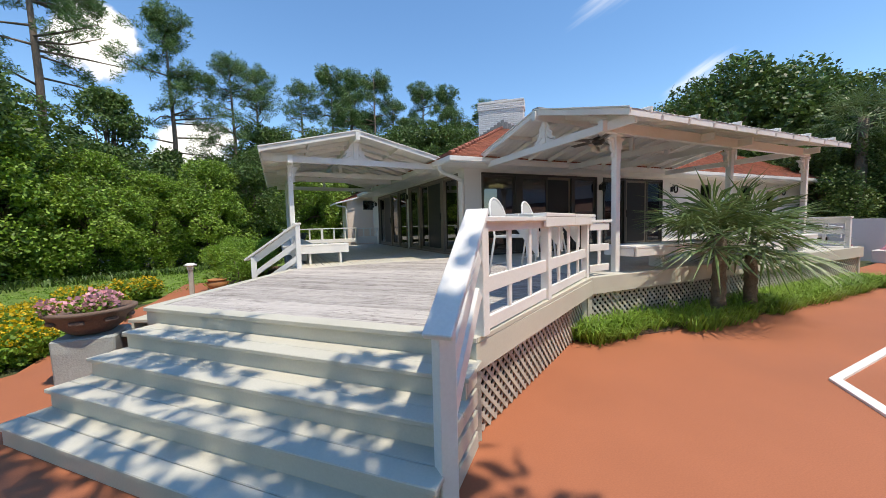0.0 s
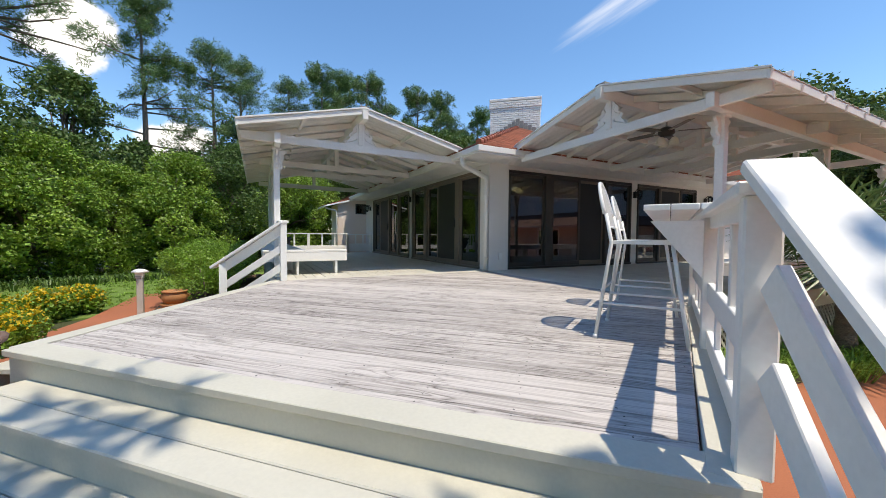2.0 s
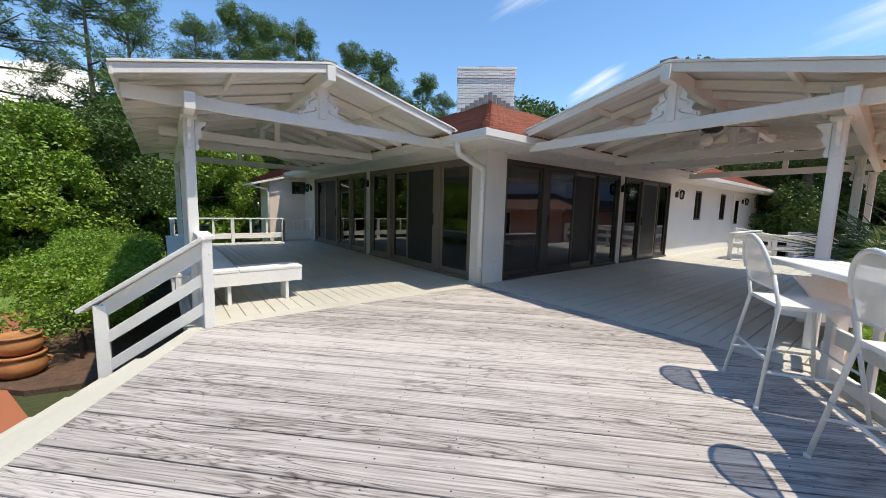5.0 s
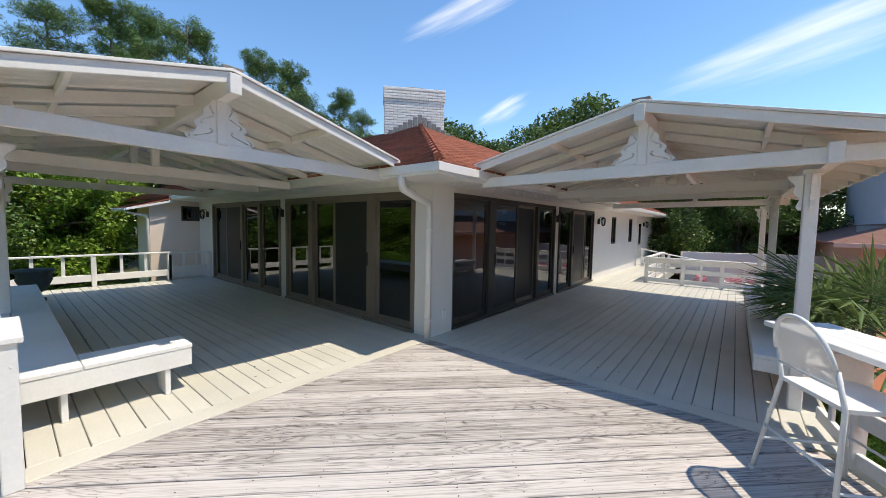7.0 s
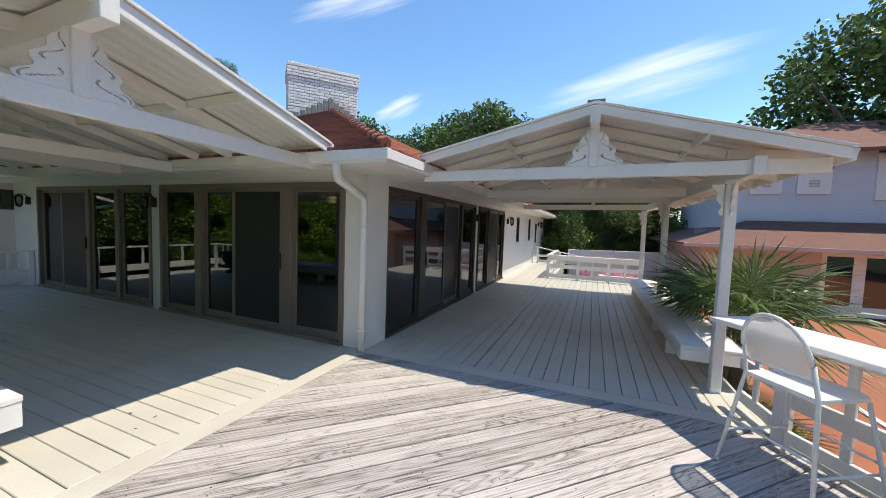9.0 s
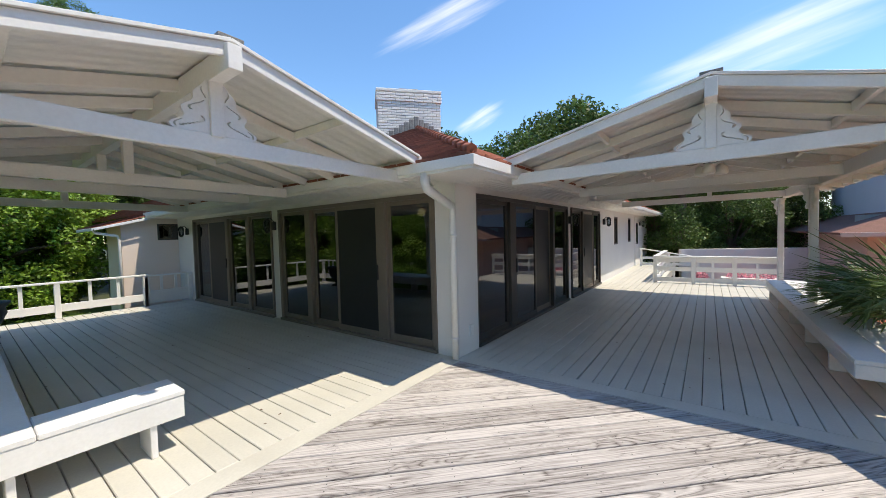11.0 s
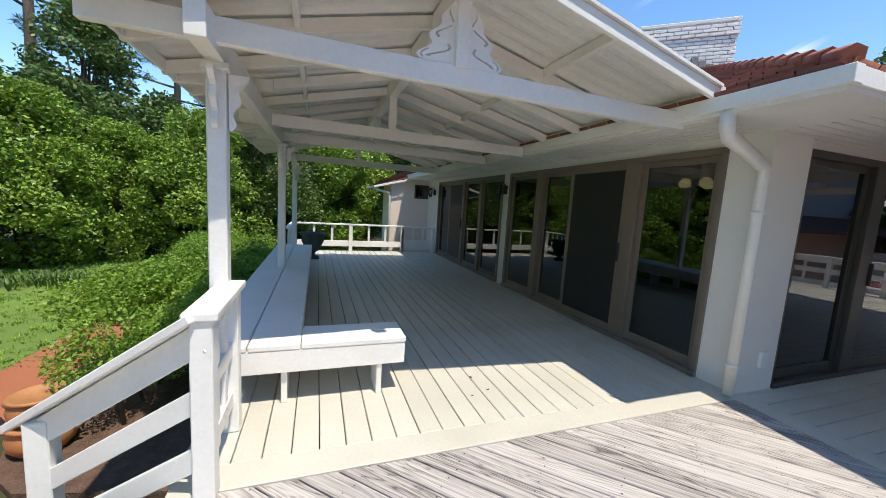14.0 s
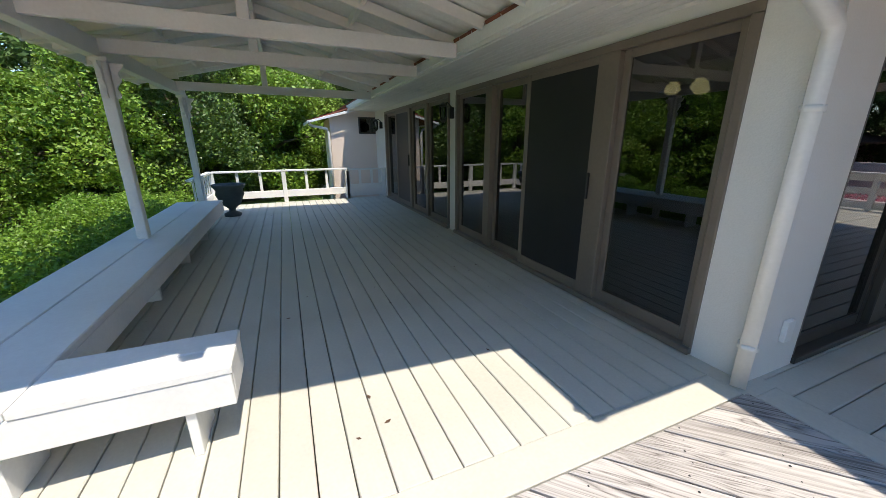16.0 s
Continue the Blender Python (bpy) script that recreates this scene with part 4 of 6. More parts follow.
# eaves: soffit, fascia and gutter
OV = 0.72
setting("soffit_left", prism([(-OV, -OV), (0, 0), (0, 9.2), (-OV, 9.2)], 2.955, 2.985), SOFFIT, "white boarded soffit under the eaves", "soffit")
setting("soffit_right", prism([(-OV, -OV), (17.5, -OV), (17.5, 0), (0, 0)], 2.955, 2.985), SOFFIT, "white boarded soffit under the eaves", "soffit")
for k in range(6):
    o = -0.08 - 0.09 * k
    setting("soffit_batten", cube(o - 0.004, max(o, 0) , 2.949, o + 0.004, 9.2, 2.954), SOFFIT, "fine soffit groove batten", "trim")
    setting("soffit_batten", cube(0, o - 0.004, 2.949, 17.0, o + 0.004, 2.954), SOFFIT, "fine soffit groove batten", "trim")
gut = tagged(thing("eaves_gutter", "white metal gutter along the eaves", "gutter", at=(-OV, -OV, 3.0)), kind="structure")
part("gutter_run", stick((-OV + 0.02, -OV - 0.03, 3.035), (-OV + 0.02, 9.2, 3.035), 0.08, 0.10), WHITE, gut)
part("gutter_run", stick((-OV + 0.062, -OV + 0.02, 3.035), (17.4, -OV + 0.02, 3.035), 0.08, 0.10), WHITE, gut)
spout = thing("downspout", "white metal downspout bending under the eaves to the corner", "downspout", at=(-0.05, -0.05, DECK))
pts = [(-0.69, -0.12, 2.98), (-0.69, -0.12, 2.88), (-0.65, -0.11, 2.82), (-0.16, -0.05, 2.68), (-0.10, -0.045, 2.65), (-0.088, -0.04, 2.56), (-0.088, -0.04, DECK + 0.01)]
part("pipe", tube(pts, 0.052, 4), WHITE, spout)
for z in (1.05, 2.3):
    part("strap", lathe([(0.052, z), (0.052, z + 0.03)], 8, None, -0.088, -0.04), WHITE, spout)
part("box", cube(0.22, -0.07, 1.02, 0.30, -0.041, 1.16, 0.004), WHITE, tagged(thing("electrical_box", "small white electrical outlet box on the wall", "outlet", at=(0.26, -0.01, 1.1))))


# roof: hip over the corner, two wings
def roof_plane(name, quad, rows_dir):
    """A tiled roof slope: courses of overlapping red tiles on a flat quad (eave a-b, ridge d-c)."""
    a, b, c, d = (Vector(p) for p in quad)
    nrm = (b - a).cross(d - a).normalized()
    if nrm.z < 0:
        nrm = -nrm
    bm = bmesh.new()
    vs = [bm.verts.new(p - nrm * 0.03) for p in (a, b, c, d)]
    us = [bm.verts.new(p) for p in (a, b, c, d)]
    bm.faces.new(us), bm.faces.new(vs[::-1])
    for i in range(4):
        j = (i + 1) % 4
        bm.faces.new((vs[i], vs[j], us[j], us[i]))
    base = setting(name, bm, SHINGLE, "red clay coloured tiled hip roof slope", "roof")
    courses = max(3, int((d - a).length / 0.16))
    verts, faces = [], []
    for k in range(courses):
        f0, f1 = k / courses, min((k + 1.25) / courses, 1)
        p0, p1 = a + (d - a) * f0, b + (c - b) * f0
        q0, q1 = a + (d - a) * f1, b + (c - b) * f1
        n = max(1, int((p1 - p0).length / 0.24))
        for i in range(n):
            s0, s1 = (i + (k % 2) * 0.5) / n, (i + (k % 2) * 0.5 + 0.96) / n
            s0, s1 = min(s0, 1), min(s1, 1)
            if s1 - s0 < 0.2 / n:
                continue
            lift = nrm * (0.028 + 0.006 * random.random())
            tl, tr = q0.lerp(q1, s0) + nrm * 0.004, q0.lerp(q1, s1) + nrm * 0.004
            bl, br = p0.lerp(p1, s0) + lift, p0.lerp(p1, s1) + lift
            bl2, br2 = p0.lerp(p1, s0), p0.lerp(p1, s1)
            o = len(verts)
            verts += [bl, br, tr, tl, bl2, br2]
            faces += [(o, o + 1, o + 2, o + 3), (o + 4, o + 5, o + 1, o)]
    t = part("tiles", raw("tiles", verts, faces, SHINGLE), SHINGLE, base)
    tagged(t, kind="stuff")


APEX, APZ, EZ = 3.45, 5.03, 3.09
E1 = 0.72
for mir in (False, True):
    q = [(-E1, -E1, EZ), (-E1, 17, EZ), (APEX, 17, APZ), (APEX, APEX, APZ)]
    roof_plane("roof_right" if mir else "roof_left", [P(p, mir) for p in q], None)
    far = [P(p, mir) for p in ((APEX, APEX, APZ), (APEX, 17, APZ), (7.4, 17, EZ), (7.4, 7.4, EZ))]
    bm = bmesh.new()
    bm.faces.new([bm.verts.new(p) for p in far])
    lo = [bm.verts.new(Vector(p) - Vector((0, 0, 0.05))) for p in far]
    bm.faces.new(lo[::-1])
    setting("roof_back", bm, SHINGLE, "red tiled back slope of the roof", "roof")
# hip cap tiles
hip = tagged(thing("hip_cap", "row of red ridge tiles along the hip", "ridge tiles", at=(-E1, -E1, EZ)), kind="structure")
p, q = Vector((-E1, -E1, EZ + 0.03)), Vector((APEX, APEX, APZ + 0.03))
for k in range(22):
    a, b = p.lerp(q, k / 22), p.lerp(q, (k + 1.15) / 22)
    part("ridge_tile", tube([a + Vector((0, 0, 0.012)), b], [0.055, 0.045], 6), SHINGLE, hip)
# wing roof at the far left: one slope that falls to the garden
EAVE_W = WX - 0.52
roof_plane("roof_wing", [(EAVE_W, WY - 0.18, 2.70), (EAVE_W, WING_Y + 0.4, 2.70), (0.9, WING_Y + 0.4, 3.54), (0.9, WY - 0.18, 3.54)], None)
setting("trim_wing_rake", stick((EAVE_W, WY - 0.195, 2.665), (0.3, WY - 0.195, 3.19), 0.025, 0.06), WHITE, "white rake board of the wing roof", "trim")
setting("trim_wing_eave", stick((EAVE_W - 0.015, WY - 0.18, 2.66), (EAVE_W - 0.015, WING_Y + 0.4, 2.66), 0.03, 0.07), WHITE, "white eave board of the wing roof", "trim")
part("pipe", tube([(EAVE_W + 0.02, WY - 0.06, 2.63), (EAVE_W + 0.06, WY - 0.06, 2.58), (WX - 0.08, WY - 0.05, 2.50), (WX - 0.05, WY - 0.05, 2.40), (WX - 0.05, WY - 0.05, 0.0)], 0.035, 6), WHITE, thing("downspout", "white metal downspout on the far wing", "downspout", at=(WX, WY, 0)))

# chimney
CH = Vector((3.92, 4.15, 0))
ch = thing("chimney", "broad white painted brick chimney with a stepped base", "chimney", at=(CH.x, CH.y, 3.6))
ca = Matrix.Translation(CH) @ Matrix.Rotation(radians(-41), 4, "Z")
HW, HD, CZ0, CZ1 = 0.84, 0.36, 3.6, 6.14
part("core", cube(-HW + 0.02, -HD + 0.02, CZ0, HW - 0.02, HD - 0.02, CZ1 - 0.02, 0, ca), MORTAR, ch)
brick_me = {}


def brick_mesh(lx, ly):
    key = (round(lx, 3), round(ly, 3))
    if key not in brick_me:
        bm = cube(-lx / 2, -ly / 2, -0.03, lx / 2, ly / 2, 0.03, 0.006)
        brick_me[key] = finish("brick", bm, BRICK)
    return brick_me[key]


row = 0
zc = 4.75
while zc < CZ1 - 0.05:
    grow = 0.03 if zc > CZ1 - 0.3 else 0.0
    n = 7
    L = 2 * (HW + grow) / n
    for i in range(n + (row % 2)):
        x = -HW - grow + (i + 0.5 - 0.5 * (row % 2)) * L
        lx = L - 0.012
        x0, x1 = max(x - lx / 2, -HW - grow), min(x + lx / 2, HW + grow)
        o = part("brick", brick_mesh(x1 - x0, 0.1), BRICK, ch)
        o.matrix_parent_inverse = ch.matrix_basis.inverted()
        o.matrix_basis = ca @ Matrix.Translation(((x0 + x1) / 2, -HD + 0.04 - grow + random.uniform(-0.004, 0.004), zc))
    for s in (-1, 1):
        for j in range(3):
            o = part("brick", brick_mesh(0.1, 0.2), BRICK, ch)
            o.matrix_parent_inverse = ch.matrix_basis.inverted()
            o.matrix_basis = ca @ Matrix.Translation((s * (HW - 0.045 + grow), -HD + 0.2 + j * 0.213, zc))
    row += 1
    zc += 0.072
part("crown_slab", cube(-HW - 0.03, -HD - 0.03, CZ1 - 0.02, HW + 0.03, HD + 0.03, CZ1 + 0.05, 0.01, ca), BRICK, ch)
part("flue", cube(-0.2, -0.15, CZ1 + 0.05, 0.2, 0.15, CZ1 + 0.11, 0.01, ca), LEAD, ch, "dark stone flue cap")
part("flue_lid", cube(-0.25, -0.2, CZ1 + 0.11, 0.25, 0.2, CZ1 + 0.14, 0.01, ca), LEAD, ch, "dark stone flue cap")
# stepped weathered flashing where the roof meets the chimney
fl = thing("chimney_flashing", "grey weathered stepped flashing below the chimney", "flashing", at=(APEX, APEX, APZ))
for k in range(-6, 7):
    h = 0.26 - 0.03 * abs(k)
    a = Vector((APEX + 0.1, APEX + 0.1, 0)) + (ca.to_3x3() @ Vector((0.13 * k, 0, 0)))
    z = APZ + 0.10 - 0.045 * abs(k)
    part("step", cube(-0.062, -0.06, -0.3, 0.062, 0.06, h - 0.02, 0.012, Matrix.Translation((a.x, a.y, z)) @ Matrix.Rotation(radians(-45), 4, "Z")), LEAD, fl)


# wall lanterns
def lantern(x, y, nx, ny):
    l = thing("wall_lantern", "black iron carriage lantern on the house wall", "lantern", "wall lanterns", at=(x, y, 2.55))
    part("back_plate", cube(x - 0.035, y - 0.035, 2.5, x + 0.035, y + 0.035, 2.66, 0.008), BLACK, l)
    part("arm", tube([(x, y, 2.66), (x + nx * 0.06, y + ny * 0.06, 2.72), (x + nx * 0.13, y + ny * 0.13, 2.70)], 0.01, 6), BLACK, l)
    cx, cy = x + nx * 0.13, y + ny * 0.13
    part("roof", lathe([(0.07, 2.665), (0.05, 2.69), (0.012, 2.72)], 6, None, cx, cy), BLACK, l)
    part("base", lathe([(0.02, 2.44), (0.05, 2.47), (0.05, 2.485)], 6, None, cx, cy), BLACK, l)
    part("glass", lathe([(0.045, 2.485), (0.058, 2.665)], 6, None, cx, cy), CLEAR, l)
    for k in range(6):
        a = 2 * math.pi * k / 6
        part("cage_bar", tube([(cx + 0.05 * math.cos(a), cy + 0.05 * math.sin(a), 2.48), (cx + 0.063 * math.cos(a), cy + 0.063 * math.sin(a), 2.67)], 0.006, 4), BLACK, l)


for x, y, nx, ny in ((-0.034, 4.14, -1, 0), (-0.034, 8.45, -1, 0), (4.5, -0.034, 0, -1), (7.75, -0.034, 0, -1), (14.6, -0.034, 0, -1)):
    lantern(x, y, nx, ny)


# ceiling fans
def ceiling_fan(x, y, z):
    f = thing("ceiling_fan", "ceiling fan with brown blades and frosted light shades", "ceiling fan", at=(x, y, z))
    part("rod", tube([(x, y, z + 0.1), (x, y, RIDGE_Z - 0.02)], 0.014, 8), CHROME, f)
    part("motor", lathe([(0.05, z + 0.12), (0.11, z + 0.09), (0.12, z + 0.02), (0.07, z - 0.03)], 16, None, x, y), DARK_FRAME, f)
    for k in range(5):
        m = Matrix.Translation((x, y, z + 0.05)) @ Matrix.Rotation(2 * math.pi * k / 5 + 0.4, 4, "Z") @ Matrix.Rotation(radians(10), 4, "X")
        part("blade", cube(0.16, -0.06, -0.004, 0.62, 0.06, 0.004, 0.003, m), BRONZE, f)
        part("blade_iron", cube(0.09, -0.02, -0.006, 0.2, 0.02, -0.001, 0.002, m), CHROME, f)
    for k in range(3):
        a = 2 * math.pi * k / 3 + 0.9
        cx, cy = x + 0.11 * math.cos(a), y + 0.11 * math.sin(a)
        part("shade", lathe([(0.03, z - 0.05), (0.06, z - 0.09), (0.07, z - 0.15), (0.055, z - 0.17)], 12, None, cx, cy), AMBER, f)


ceiling_fan(1.64, -2.53, 3.12)


# bar stools
def bar_stool(mid, first=None):
    """Metal stool: x across, y towards the bar, rear feet on y=0."""
    ang = math.atan2(rdir.y, rdir.x)
    m = Matrix.Translation((mid[0], mid[1], DECK)) @ Matrix.Rotation(ang + math.pi, 4, "Z")
    if first:
        return copy_thing(first, m)
    s = tagged(new("bar_stool"), "white tubular metal bar stool with a mesh back", "bar stool", "bar stools at the counter")
    w, dep, sh, bh = 0.29, 0.46, 0.66, 1.10

    def put(name, bm, lab=""):
        o = part(name, bm, CHAIR, s, lab)
        o.matrix_parent_inverse = Matrix()
        return o
    arch = []
    for k in range(17):
        a = math.pi * k / 16
        arch.append((0.20 * math.cos(a), 0.01 - 0.06 * math.sin(a), bh - 0.24 + 0.24 * math.sin(a)))
    for sx in (1, -1):
        put("rear_leg", tube([(sx * w, -0.02, 0.0), (sx * 0.21, 0.06, sh), (sx * 0.20, 0.02, bh - 0.24)], 0.0125, 8))
        put("front_leg", tube([(sx * w, dep + 0.06, 0.0), (sx * 0.2, dep - 0.04, sh - 0.01)], 0.0125, 8))
        put("side_stretcher", tube([(sx * 0.252, 0.003, 0.24), (sx * 0.25, dep + 0.03, 0.24)], 0.009, 6))
        put("rubber_foot", tube([(sx * w, -0.02, 0.0), (sx * w, -0.02, 0.025)], 0.016, 8))
    put("back_hoop", tube(arch, 0.0125, 8))
    put("footrest", tube([(-0.25, dep + 0.02, 0.3), (0.25, dep + 0.02, 0.3)], 0.009, 6))
    put("rear_stretcher", tube([(-0.25, 0.01, 0.33), (0.25, 0.01, 0.33)], 0.009, 6))
    put("back_rail", tube([(-0.2, 0.035, bh - 0.33), (0.2, 0.035, bh - 0.33)], 0.009, 6))
    pts = [(0.215, 0.06), (0.215, dep - 0.08)] + [(0.215 - 0.08 + 0.08 * math.cos(a), dep - 0.08 + 0.08 * math.sin(a)) for a in (0.5, 1.0, 1.57)] + [(-0.215 + 0.08 - 0.08 * math.cos(a), dep - 0.08 + 0.08 * math.sin(a)) for a in (1.57, 1.0, 0.5)] + [(-0.215, dep - 0.08), (-0.215, 0.06)]
    put("seat", prism(pts, sh - 0.012, sh + 0.012))
    # fine woven mesh of the back
    bm = bmesh.new()
    outline = [(0.19, bh - 0.325)] + [(0.19 * math.cos(math.pi * k / 16), bh - 0.24 + 0.228 * math.sin(math.pi * k / 16)) for k in range(17)] + [(-0.19, bh - 0.325)]

    def lean(z):
        return 0.035 - 0.085 * max(0, (z - bh + 0.33) / 0.33)
    fr_v = [bm.verts.new((x, lean(z) - 0.001, z)) for x, z in outline]
    bk_v = [bm.verts.new((x, lean(z) + 0.001, z)) for x, z in outline]
    bm.faces.new(fr_v), bm.faces.new(bk_v[::-1])
    for k in range(len(outline)):
        q = (k + 1) % len(outline)
        bm.faces.new((fr_v[k], fr_v[q], bk_v[q], bk_v[k]))
    o = part("back_mesh", bm, MESH, s, "fine white metal mesh")
    o.matrix_parent_inverse = Matrix()
    s.matrix_basis = m
    return s


st = bar_stool((-1.81, -4.205))
bar_stool((-0.93, -3.63), st)

# lattice skirts
def lattice(p, q, z0, z1, name, label):
    la = thing(name, label, "lattice", "lattice skirts", at=(*p, 0))
    p3, q3 = Vector((*p, 0)), Vector((*q, 0))
    d = q3 - p3
    L, H, u = d.length, z1 - z0, d.normalized()
    nn = Vector((-u.y, u.x, 0))
    for layer, s in ((0.006, 1), (-0.006, -1)):
        k = -H
        while k < L + H:
            a0, a1 = (k, z0), (k + s * H, z1)
            t0, t1 = 0.0, 1.0
            for lim, sgn in ((0, 1), (L, -1)):
                x0, x1 = a0[0], a1[0]
                if sgn * (x0 - lim) < 0 and sgn * (x1 - lim) < 0:
                    t0, t1 = 1, 0
                elif sgn * (x0 - lim) < 0:
                    t0 = max(t0, (lim - x0) / (x1 - x0))
                elif sgn * (x1 - lim) < 0:
                    t1 = min(t1, (lim - x0) / (x1 - x0))
            if t1 - t0 > 0.05:
                b0 = p3 + u * (a0[0] + (a1[0] - a0[0]) * t0) + nn * layer + Vector((0, 0, z0 + H * t0))
                b1 = p3 + u * (a0[0] + (a1[0] - a0[0]) * t1) + nn * layer + Vector((0, 0, z0 + H * t1))
                part("lath", stick(b0, b1, 0.008, 0.034, 0), LATTICE, la)
            k += 0.105
    for e in (p3, q3):
        part("post", cube(e.x - 0.045, e.y - 0.045, 0, e.x + 0.045, e.y + 0.045, z1, 0.004), LATTICE, la)


lattice((FR[0] + 0.02, FR[1] + 0.10), (-0.2, -3.92), 0.01, DECK - 0.2, "lattice_skirt", "greyed white wooden lattice skirt under the deck")
lattice((-0.1, -3.93), (9.0, -3.93), 0.01, DECK - 0.2, "lattice_skirt", "greyed white wooden lattice skirt under the porch")
lattice((-3.92, 8.4), (-3.92, 0.0), 0.01, DECK - 0.2, "lattice_skirt", "greyed white wooden lattice skirt under the porch")
lattice((FL[0] + 0.12, FL[1] + 0.06), (-3.95, -0.15), 0.01, DECK - 0.2, "lattice_skirt", "greyed white wooden lattice skirt under the deck")

# ---- plants ----
def crown_points(rng, blobs, n):
    """Points in the shells of overlapping clumps."""
    w = np.array([b[3] ** 2 for b in blobs])
    idx = rng.choice(len(blobs), n, p=w / w.sum())
    b = np.array(blobs)[idx]
    d = rng.normal(size=(n, 3))
    d /= np.linalg.norm(d, axis=1)[:, None]
    r = b[:, 3:4] * rng.uniform(0.45, 1.08, (n, 1)) ** 0.6
    p = b[:, :3] + d * r * np.array([1, 1, 0.85])
    return p


def limb_set(bm, base, tips, r0, rng):
    for tip in tips:
        base_v, tip_v = Vector(base), Vector(tip)
        mid_v = base_v.lerp(tip_v, 0.5) + Vector((rng.uniform(-0.2, 0.2), rng.uniform(-0.2, 0.2), rng.uniform(0.0, 0.3)))
        tube([base_v, mid_v, tip_v], [r0, r0 * 0.6, r0 * 0.15], 6, bm)


def broadleaf(name, label, category, group, seed, height, radius, low, n, size, material, r_trunk=0.16):
    """A leafy tree or tall shrub standing at the origin; low: where the crown begins."""
    rng = np.random.default_rng(seed)
    t = tagged(new(name), label, category, group)
    bm = bmesh.new()
    lean = rng.uniform(-0.4, 0.4, 2)
    tube([(0, 0, -0.1), (lean[0] * 0.4, lean[1] * 0.4, height * 0.4), (lean[0], lean[1], height * 0.85)], [r_trunk, r_trunk * 0.7, r_trunk * 0.15], 8, bm)
    blobs = []
    for k in range(80):
        f = rng.uniform(0, 1)
        z = low + (height - low) * f
        env = radius * (math.sin(math.pi * min(1, 0.18 + 0.78 * f)) ** 0.7)
        a, rr = rng.uniform(0, 2 * math.pi), env * math.sqrt(rng.uniform(0.1, 1))
        blobs.append((rr * math.cos(a), rr * math.sin(a), z, radius * rng.uniform(0.1, 0.34)))
    limb_set(bm, (0, 0, height * 0.3), [b[:3] for b in blobs[:14]], r_trunk * 0.5, rng)
    o = part("trunk", bm, BARK, t)
    v, f = leaves(crown_points(rng, blobs, n), size, rng, 0.2)
    o2 = part("crown", raw("crown", v, f, material), material, t)
    for x in (o, o2):
        x.matrix_parent_inverse = Matrix()
    return t


def pine(label, seed, height, n, group="pines"):
    """A tall slash pine with bare lower trunk and tufted boughs."""
    rng = np.random.default_rng(seed)
    t = tagged(new("pine_tree"), label, "tree", group)
    bm = bmesh.new()
    tube([(0, 0, -0.1), (0.1, 0, height * 0.5), (0.0, 0.15, height * 0.97)], [0.17, 0.12, 0.03], 8, bm)
    pts = []
    for k in range(34):
        f = rng.uniform(0, 1) ** 0.75
        z = height * (0.40 + 0.57 * f)
        L = (0.7 + 2.4 * (1 - f) ** 0.7) * rng.uniform(0.45, 1.1)
        a = rng.uniform(0, 2 * math.pi)
        root = np.array([0.05, 0.08, z])
        tip = np.array([L * math.cos(a), L * math.sin(a), z + rng.uniform(-0.3, 0.7)])
        tube([tuple(root), (tip[0] * 0.5, tip[1] * 0.5, z + 0.1), tuple(tip)], [0.05, 0.035, 0.012], 5, bm)
        for j in range(5):
            c = root + (tip - root) * rng.uniform(0.5, 1.12) + rng.normal(size=3) * np.array([0.3, 0.3, 0.2])
            pts.append((*c, rng.uniform(0.16, 0.38)))
    for j in range(5):
        pts.append((rng.normal() * 0.3, 0.15 + rng.normal() * 0.3, height * (0.94 + 0.015 * j), 0.28))
    o = part("trunk", bm, BARK, t)
    p = crown_points(rng, pts, n)
    v, f = leaves(p, 0.19, rng, -0.25, 0.15)
    o2 = part("crown", raw("crown", v, f, NEEDLE), NEEDLE, t)
    for x in (o, o2):
        x.matrix_parent_inverse = Matrix()
    return t


def fan_leaf(rng, origin, direction, stalk, reach, blades, verts, faces):
    """One fan-shaped palm leaf: pleated blades that spread from the stalk's end."""
    d = Vector(direction).normalized()
    sidev = d.cross(Vector((0, 0, 1)))
    sidev = sidev.normalized() if sidev.length > 0.05 else Vector((1, 0, 0))
    up = sidev.cross(d)
    hub = Vector(origin) + d * stalk
    hub.z -= 0.05 * stalk
    # stalk
    o = len(verts)
    w = 0.012
    for p in (Vector(origin), hub):
        verts += [p - sidev * w, p + sidev * w, p + up * w]
    faces += [(o, o + 1, o + 4, o + 3), (o + 1, o + 2, o + 5, o + 4), (o + 2, o, o + 3, o + 5)]
    for k in range(blades):
        a = (k / (blades - 1) - 0.5) * radians(235)
        e = (d * math.cos(a) + sidev * math.sin(a) + up * 0.12 * rng.uniform(-1, 1)).normalized()
        L = reach * (0.72 + 0.28 * math.cos(a * 0.7)) * rng.uniform(0.85, 1.05)
        n = e.cross(up).normalized()
        bw = 0.019
        droop = rng.uniform(0.08, 0.42) * L
        o = len(verts)
        m1, m2 = hub + e * L * 0.5 - Vector((0, 0, droop * 0.15)), hub + e * L - Vector((0, 0, droop))
        verts += [hub, m1 - n * bw, m1 + up * 0.012, m1 + n * bw, m2]
        faces += [(o, o + 1, o + 2, o + 2), (o, o + 2, o + 3, o + 3), (o + 1, o + 4, o + 2, o + 2), (o + 2, o + 4, o + 3, o + 3)]


